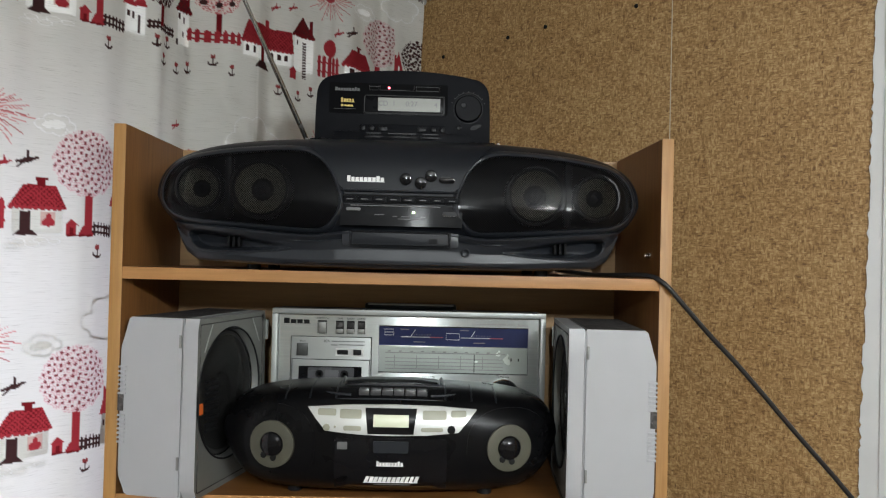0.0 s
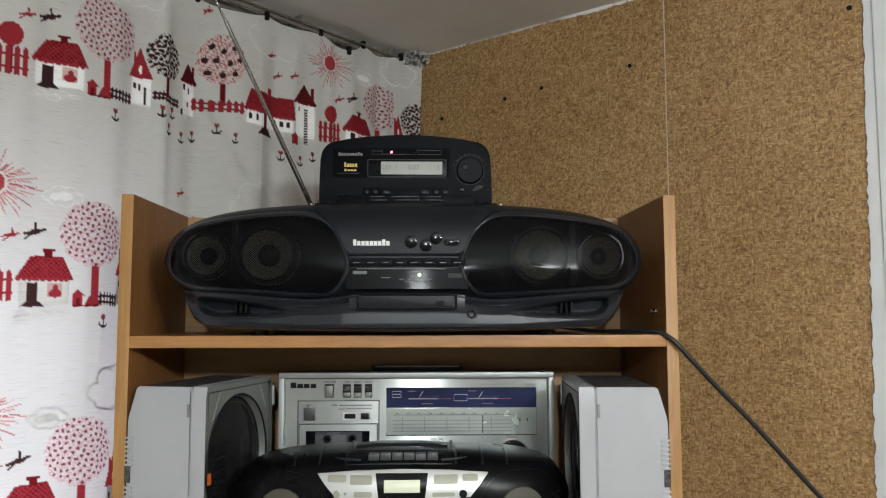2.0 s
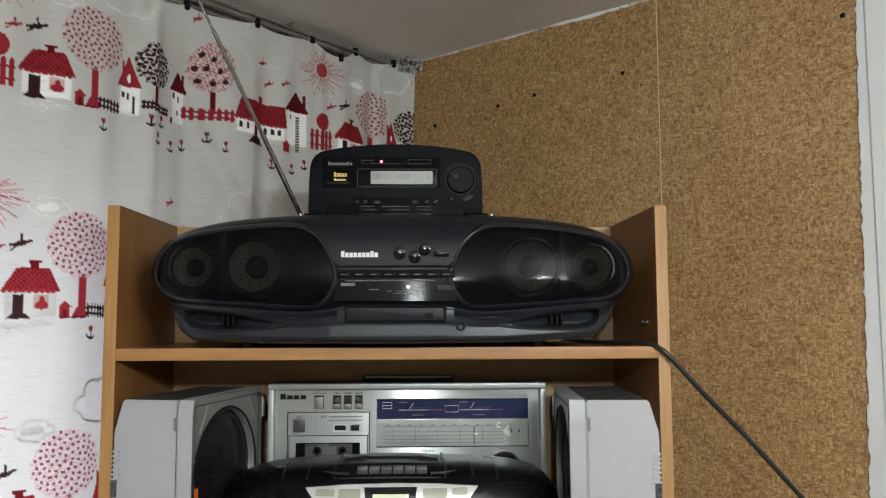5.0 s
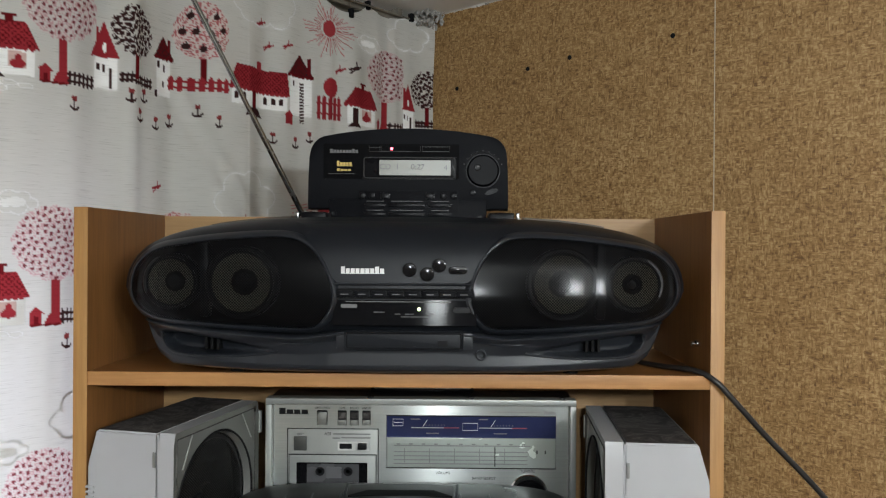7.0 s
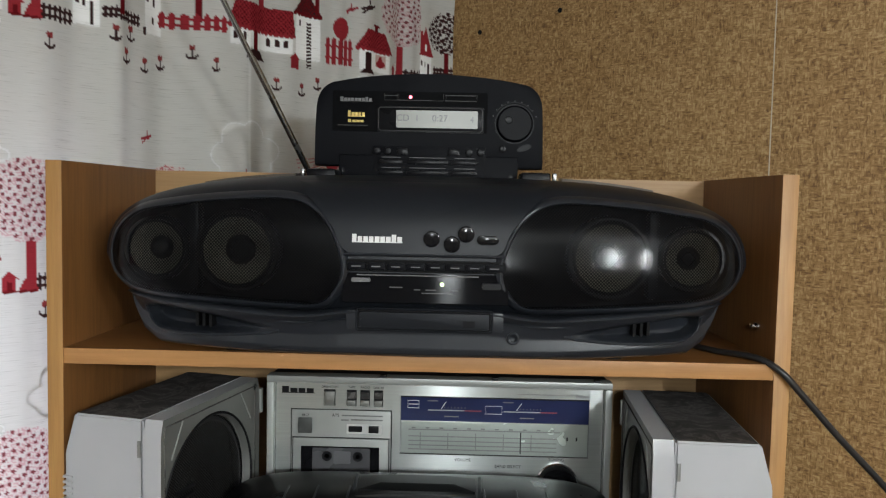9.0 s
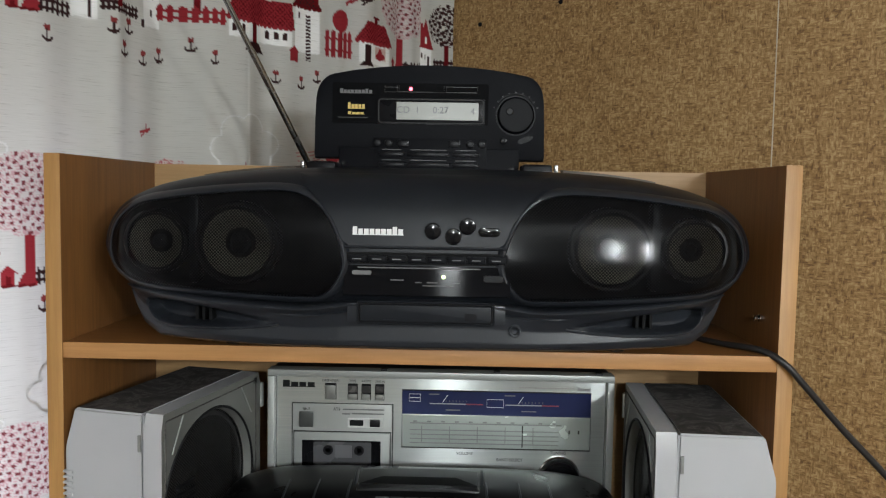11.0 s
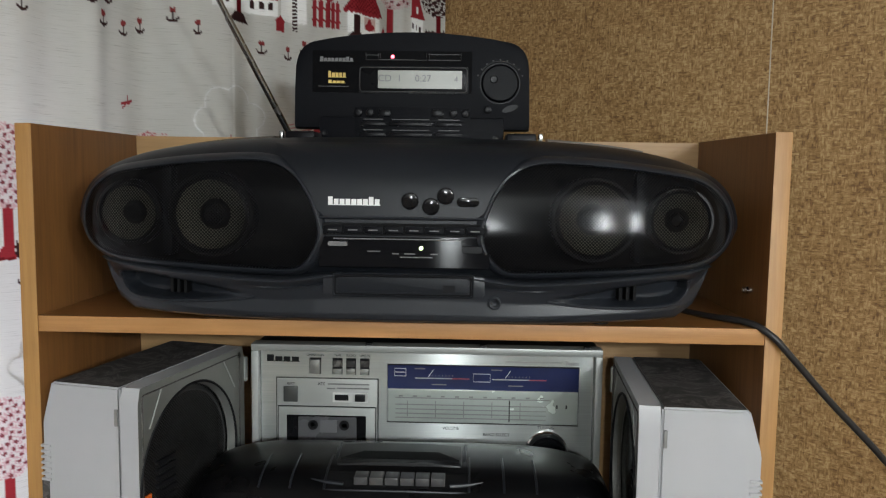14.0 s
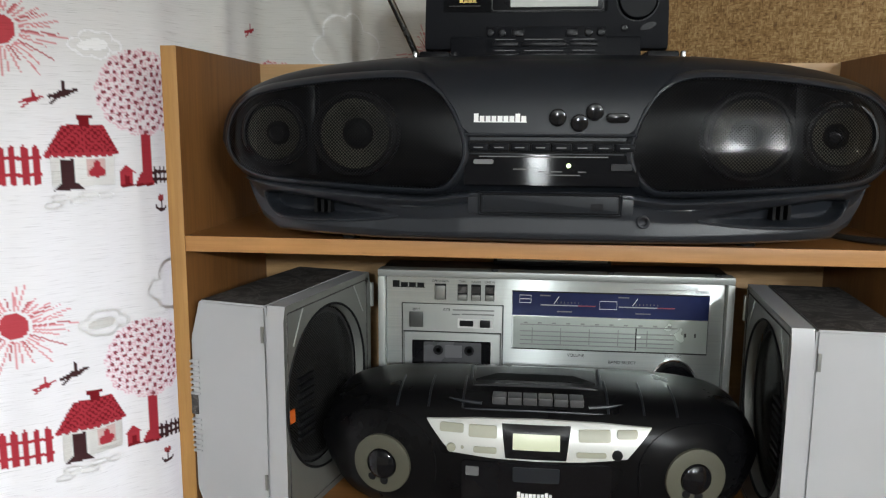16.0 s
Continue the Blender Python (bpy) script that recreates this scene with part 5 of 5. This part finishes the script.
part("dial_lamp", box(0.1800, 0.1818, YB - 0.0004, YB + 0.001, 1.425, 1.4295), INK_BLACK, deck)
part("dial_lamp", box(0.1915, 0.1933, YB - 0.0004, YB + 0.001, 1.425, 1.4295), INK_BLACK, deck)
for pts in (((-0.0262, 1.4043), (0.2068, 1.4043), (0.2068, 1.4761), (-0.0262, 1.4761)),):
    part("dial_edge", sweep([(x, YF - 0.0004, z) for x, z in pts], 0.0009, True, 6), BLACK, deck)
for word, x in (("OPERATION", -0.1146), ("TAPE", -0.0873), ("RADIO", -0.0706), ("LINE IN", -0.0539)):
    letters(word, 0.0038, pose(x, YF - 0.0003, 1.4858), INK_BLACK, deck)
letters("EJECT", 0.0036, pose(-0.1442, YP - 0.0003, 1.4502), INK_BLACK, deck)
letters("ATS", 0.0052, pose(-0.1068, YP - 0.0003, 1.4505), INK_BLACK, deck)
letters("VOLUME", 0.0052, pose(0.052, YF - 0.0003, 1.3975), INK_BLACK, deck)
letters("BAND SELECT", 0.0052, pose(0.108, YF - 0.0003, 1.3905), INK_BLACK, deck)
letters("TUNING", 0.0052, pose(0.168, YF - 0.0003, 1.4005), INK_BLACK, deck)
part("print_bar", box(0.118, 0.186, YF - 0.0003, YF, 1.4812, 1.4824), INK_GREY, deck)
part("model_mark", wordmark(0.190, 0.207, 1.4815, 0.0045, YF, 6), INK_GREY, deck)
part("tuning_knob", lathe([(0.0245, 0.0), (0.0245, 0.013), (0.023, 0.016), (0.0195, 0.0165), (0.018, 0.014), (0, 0.014)], Matrix.Translation((0.1693, YF, 1.3708)) @ FACING, 48), GLOSS_BLACK, deck, "black tuning knob with bright rim")
part("knob_ring", lathe([(0.0262, 0.0), (0.0262, 0.003), (0.0246, 0.0042)], Matrix.Translation((0.1693, YF, 1.3708)) @ FACING, 48), CHROME, deck)
for x in (-0.048, 0.09, 0.215):
    part("top_stud", box(x - 0.004, x + 0.004, 0.147, 0.155, 1.5005, 1.5035, 0.001), BLACK, deck)
grip = part("carrying_handle", box(-0.052, 0.095, 0.195, 0.222, 1.500, 1.5085, 0.003), BLACK, deck)
part("handle_strip", box(-0.047, 0.0905, 0.1945, 0.2, 1.5058, 1.5088, 0.001), ALU_RIM, grip)


def side_speaker(label, m, mirrored):
    """A speaker swung round on its hinge: x runs from the grille face outward, y from the front edge back."""
    s = -1 if not mirrored else 1
    box_ob = thing("speaker", label, "speaker", "speakers of the silver radio")
    box_ob.matrix_basis = m
    L, D, Ht = 0.205, 0.112, 0.2345
    chamfer = 0.012

    def P(a, y, z):
        return (s * a, y, z)

    outline = [(0.0205, 0.0), (D - chamfer * 0.9, 0.0), (D, 0.026), (D, Ht - 0.042), (D - chamfer, Ht), (0.0205, Ht)]
    bm = bmesh.new()
    a = [bm.verts.new(P(x, 0.0, z)) for x, z in outline]
    b = [bm.verts.new(P(x, L, z)) for x, z in outline]
    bm.faces.new(a)
    bm.faces.new(b[::-1])
    for i in range(6):
        f = bm.faces.new((a[i], b[i], b[(i + 1) % 6], a[(i + 1) % 6]))
        f.material_index = 1 if i == 4 else 0
    bmesh.ops.bevel(bm, geom=[e for e in bm.edges], offset=0.0022, segments=2, affect="EDGES")
    part("shell", bm, [SHELL, DUSTY], box_ob, "pale grey plastic shell with a dusty top")
    # baffle with a round opening
    bm = bmesh.new()
    cy, cz, r, k = 0.0925, 0.1265, 0.090, 64
    inner, outer, deep = [], [], []
    for i in range(k):
        t = 2 * math.pi * i / k
        c, q = math.cos(t), math.sin(t)
        reach = min((L - cy) / c if c > 1e-6 else 9, -cy / c if c < -1e-6 else 9, (Ht - cz) / q if q > 1e-6 else 9, -cz / q if q < -1e-6 else 9)
        inner.append(bm.verts.new(P(0.0, cy + r * c, cz + r * q)))
        outer.append(bm.verts.new(P(0.0, cy + reach * c, cz + reach * q)))
        deep.append(bm.verts.new(P(0.009, cy + r * 0.97 * c, cz + r * 0.97 * q)))
    back = [bm.verts.new(P(0.0198, v.co.y, v.co.z)) for v in outer]
    for i in range(k):
        j = (i + 1) % k
        bm.faces.new((inner[i], outer[i], outer[j], inner[j]))
        f = bm.faces.new((deep[i], inner[i], inner[j], deep[j]))
        f.material_index = 2
        f = bm.faces.new((outer[i], back[i], back[j], outer[j]))
        f.material_index = 1
    baffle = part("baffle", bm, [SILVER, SHELL, SILVER], box_ob, "silver baffle with a round opening")
    turn = Matrix.Rotation(radians(-90 if s > 0 else 90), 4, "Y")
    at = Matrix.Translation(P(0.0125, cy, cz)) @ turn
    part("speaker_cone", lathe([(r * 0.99, 0.0), (r * 0.9, 0.004), (r * 0.84, 0.0), (r * 0.3, -0.005), (r * 0.28, 0.0), (0, 0.006)], at, 48), CONE_DARK, box_ob, "black speaker cone")
    part("speaker_grille", lathe([(r * 0.985, -0.006), (r * 0.9, -0.004), (r * 0.6, -0.0015), (0, 0.0)], Matrix.Translation(P(0.0055, cy, cz)) @ turn, 48), MESH_SIDE, box_ob, "black perforated grille")
    part("face_border", sweep([P(-0.0002, y, z) for y, z in rounded(0.006, L - 0.012, 0.008, Ht - 0.008, 0.003, 3)], 0.0008, True, 5), DUSTY, box_ob)
    part("opening_rim", sweep([P(-0.0006, cy + r * 1.008 * math.cos(t), cz + r * 1.008 * math.sin(t)) for t in np.linspace(0, 6.2832, 64, endpoint=False)], 0.0014, True, 6), INK_BLACK, box_ob)
    for i in range(9):
        z = 0.08 + i * 0.0082
        part("vent_slat", box(min(s * 0.004, s * 0.008), max(s * 0.004, s * 0.008), 0.036, 0.068, z, z + 0.0035), BLACK, box_ob)
    for i in range(18):
        if 7 <= i <= 10:
            continue
        z = 0.068 + i * 0.0058
        x0, x1 = sorted((s * (D - 0.010), s * (D + 0.0012)))
        part("vent_rib", box(x0, x1, -0.0016, 0.03, z, z + 0.0026, 0.0006), SHELL, box_ob)
    x0, x1 = sorted((s * (D - 0.007), s * (D + 0.0015)))
    part("socket", box(x0, x1, -0.001, 0.014, 0.110, 0.1335, 0.001), DUSTY, box_ob, "dark cable socket")
    for z0 in (0.196, 0.038):
        x0, x1 = sorted((s * 0.0228, s * 0.0262))
        part("latch", box(x0, x1, -0.0014, 0.004, z0, z0 + 0.017, 0.0006), SILVER, box_ob)
    for y, z in ((0.192, 0.2255), (0.192, 0.01)):
        part("corner_screw", lathe([(0.004, 0.0), (0.004, 0.0008), (0.0015, 0.0008), (0, 0.0)], Matrix.Translation(P(0.0, y, z)) @ Matrix.Rotation(radians(-90 if s > 0 else 90), 4, "Y"), 16), CHROME, box_ob)
    for y0, y1 in ((0.018, 0.038), (0.158, 0.182)):
        part("corner_line", sweep([P(-0.0003, y0, 0.19 if y0 < 0.1 else 0.2255), P(-0.0003, y1, 0.2255 if y0 < 0.1 else 0.19)], 0.0009, k=5), ALU_RIM, box_ob)
    for z0 in (0.19, 0.03):
        part("hinge_pin", box(min(s * -0.002, s * 0.006), max(s * -0.002, s * 0.006), L, L + 0.006, z0, z0 + 0.03, 0.001), ALU_RIM, box_ob)
    return box_ob


left_speaker = side_speaker("pale grey speaker box swung open, orange sticker inside", pose(-0.2485, -0.028, LOW, 0, 0, -13.3), False)
part("sticker", box(-0.004, -0.002, 0.012, 0.022, 0.108, 0.122), ORANGE, left_speaker, "small orange sticker")
side_speaker("pale grey speaker box swung open, dusty dark top", pose(0.2295, -0.047, LOW, 0, 0, -4.0), True)

# ---- small black radio in front of the silver one ----
small_radio = thing("cd_player", "rounded black CD radio with silver control plate, on the shelf", "radio")
K = Hull(0.0015, 0.226, 1.345, 0.0645, 0.077, 0.052, 0.085, 3.2, 0.3, -0.03, 2)
JET = plain("jet_black_plastic", (0.004, 0.004, 0.0045), 0.3, vary=0.2, grain=50, bump=0.02, Specular_IOR_Level=0.13)
part("body", K.body(), JET, small_radio)
plate_pts = [(-0.106, 1.3855), (-0.055, 1.3895), (0.005, 1.391), (0.065, 1.3895), (0.115, 1.3855), (0.102, 1.370), (0.091, 1.3570), (0.05, 1.3535), (0.005, 1.3525), (-0.04, 1.3535), (-0.081, 1.3570), (-0.093, 1.370)]
fine = []
for (xa, za), (xb, zb) in zip(plate_pts, plate_pts[1:] + plate_pts[:1]):
    fine += [(xa + (xb - xa) * i / 5, za + (zb - za) * i / 5) for i in range(5)]
controls = part("control_plate", K.plate(fine, 0.003), BRIGHT_SILVER, small_radio, "silver control plate")


def on_plate(pts, out, mat, name, parent, label=""):
    f = []
    for (xa, za), (xb, zb) in zip(pts, pts[1:] + pts[:1]):
        f += [(xa + (xb - xa) * i / 3, za + (zb - za) * i / 3) for i in range(3)]
    return part(name, K.plate(f, out, 0.0, 3), mat, parent, label)


GREY_KEY = plain("grey_key", (0.05, 0.05, 0.052), 0.35, bump=0.0)
KEY = plain("olive_key", (0.32, 0.32, 0.25), 0.4, bump=0.0)
on_plate([(-0.0305, 1.3868), (0.0365, 1.3868), (0.0325, 1.3548), (-0.0265, 1.3548)], 0.0042, GLOSS_BLACK, "lcd_frame", controls)
on_plate([(-0.0195, 1.3790), (0.0262, 1.3790), (0.0262, 1.3640), (-0.0195, 1.3640)], 0.0050, LCD_GREEN, "lcd", controls, "lit pale green LCD")
for x0, x1, z0, z1 in ((-0.092, -0.068, 1.3765, 1.3845), (-0.063, -0.035, 1.3735, 1.3845), (0.044, 0.075, 1.3735, 1.3845), (0.081, 0.101, 1.3765, 1.3845), (0.042, 0.071, 1.3585, 1.3635), (-0.058, -0.035, 1.3585, 1.3645)):
    on_plate(rounded(x0, x1, z0, z1, 0.002, 3), 0.0048, KEY, "key", controls)
for x, z, r in ((-0.080, 1.3615, 0.0045), (-0.069, 1.3625, 0.0016)):
    knob(x, z, r, 0.002, KEY, controls, "small_button", K.front(x, z) - 0.003)
knob(0.0815, 1.3610, 0.0052, 0.002, BLACK, controls, "small_button", K.front(0.0815, 1.361) - 0.003)
for s in (-1, 1):
    x, z = 0.0036 + s * 0.155, 1.3365
    shade = part("speaker_cover", K.plate(oval(x, z, 0.056, 0.05, 2.4, 48), 0.0012, 0.002, 6), JET, small_radio)
    y = K.front(x, z)
    tilt = Matrix.Translation((x, y - 0.0045, z)) @ Matrix.Rotation(radians(s * 14), 4, "Z") @ FACING
    ring = part("speaker_cone", lathe([(0.0305, -0.003), (0.0305, 0.0008), (0.029, 0.0015), (0.016, 0.0012), (0.0155, -0.003)], tilt, 40), plain("olive_cone", (0.065, 0.063, 0.044), 0.6), small_radio, "olive-grey cone ring")
    part("dust_cap", lathe([(0.0158, -0.001), (0.0145, 0.0035), (0.009, 0.0068), (0, 0.008)], tilt, 28), GLOSS_BLACK, ring)
    for a in (-125, -80):
        part("cone_tab", lathe([(0.0042, 0.0), (0.0042, 0.0026), (0, 0.003)], tilt @ Matrix.Translation((0.0175 * math.cos(radians(a)), 0.0175 * math.sin(radians(a)), 0)), 14), BLACK, ring)
    part("side_seam", sweep([(x + s * f * 0.05, K.front(x + s * f * 0.05, 1.3485) - 0.0008, 1.3485 - 0.004 * f) for f in np.linspace(-1.1, 0.9, 12)], 0.001), MATT_BLACK, small_radio)
cdoor = on_plate(rounded(-0.0695, 0.0765, 1.2765, 1.3490, 0.004, 4), 0.0022, GLOSS_BLACK, "cd_door", small_radio, "glossy black disc door")
on_plate(rounded(-0.019, 0.0265, 1.3305, 1.3455, 0.002, 3), 0.0034, BASE_PLASTIC, "door_tab", cdoor)
on_plate(rounded(-0.0655, -0.0525, 1.334, 1.3435, 0.001, 3), 0.0030, INK_GREY, "disc_mark", cdoor)
part("brand_mark", wordmark(-0.0145, 0.0205, 1.3165, 0.0065, lambda x, z: K.front(x, z) - 0.0026, 9), INK_WHITE, cdoor)
part("name_mark", wordmark(-0.031, 0.039, 1.2950, 0.0085, lambda x, z: K.front(x, z) - 0.0026, 12, slant=0.4), INK_WHITE, cdoor, "white slanted name as plain blocks")
part("print_bar", box(-0.018, 0.03, K.front(0, 1.287) - 0.0028, K.front(0, 1.287), 1.2865, 1.2875), INK_GREY, cdoor)
# tape lid, its keys and the handle on top
part("seam_line", sweep([(x, K.front(x, 1.3965) - 0.0006, 1.3965 - 0.004 * abs(x / 0.1) ** 2) for x in np.linspace(-0.16, 0.17, 30)], 0.0012), BASE_PLASTIC, small_radio)
tray = [(K.cx - 0.082, 1.4060), (K.cx + 0.082, 1.4060), (K.cx + 0.066, 1.3985), (K.cx - 0.066, 1.3985)]
on_plate(tray, 0.0015, MATT_BLACK, "key_well", small_radio)
yk = K.front(K.cx, 1.4025)
for i in range(6):
    x = -0.0410 + i * 0.01535
    part("tape_key", box(x, x + 0.0138, yk - 0.006, yk + 0.012, 1.3998, 1.4078, 0.0012), GREY_KEY, small_radio)
for s in (-1, 1):
    part("key_lip", sweep([(K.cx + s * x, K.front(K.cx + s * x, 1.4010) - 0.003, 1.3998 + 0.004 * ((x - 0.05) / 0.04) ** 2) for x in np.linspace(0.053, 0.086, 8)], [0.0022, 0.0022, 0.0021, 0.002, 0.0018, 0.0015, 0.001, 0.0006]), BASE_PLASTIC, small_radio)
part("handle", prism([(K.cx - 0.068, 1.398), (K.cx - 0.064, 1.4095), (K.cx - 0.03, 1.4118), (K.cx + 0.03, 1.4118), (K.cx + 0.064, 1.4095), (K.cx + 0.068, 1.398)], 0.020, 0.078, 0.003), BLACK, small_radio)
bm = bmesh.new()
a = [bm.verts.new((K.cx + x, y, z)) for z in (1.4122, 1.4060) for x, y in ((-0.062, 0.030), (0.062, 0.030), (0.040, 0.052), (-0.040, 0.052))]
for q in ((0, 1, 2, 3), (7, 6, 5, 4), (0, 4, 5, 1), (1, 5, 6, 2), (2, 6, 7, 3), (3, 7, 4, 0)):
    bm.faces.new([a[i] for i in q])
part("handle_slot", bm, MATT_BLACK, small_radio)
for s in (-1, 1):
    part("handle_end", sweep([(K.cx + s * (0.0665 + 0.002 * f), 0.018 + 0.058 * f, 1.4105 - 0.010 * (1 - f) ** 3) for f in np.linspace(0, 1, 8)], 0.0022), BASE_PLASTIC, small_radio)
for s in (-1, 1):
    for x in (0.072, 0.107, 0.14):
        part("top_rib", sweep([(K.cx + s * x, K.middle(K.cx + s * x) - K.deep(K.cx + s * x) * c, (K.top(K.cx + s * x) + K.bottom(K.cx + s * x)) / 2 + (K.top(K.cx + s * x) - K.bottom(K.cx + s * x)) / 2 * (1 - c ** K.n) ** (1 / K.n) + 0.0002) for c in np.linspace(0.1, 0.8, 12)], 0.0012), BASE_PLASTIC, small_radio)
    part("foot", lathe([(0.01, 0.0), (0.01, 0.008), (0, 0.008)], Matrix.Translation((K.cx + s * 0.13, 0.035, LOW)), 16), BLACK, small_radio)
    part("foot", lathe([(0.01, 0.0), (0.01, 0.008), (0, 0.008)], Matrix.Translation((K.cx + s * 0.13, 0.095, LOW)), 16), BLACK, small_radio)
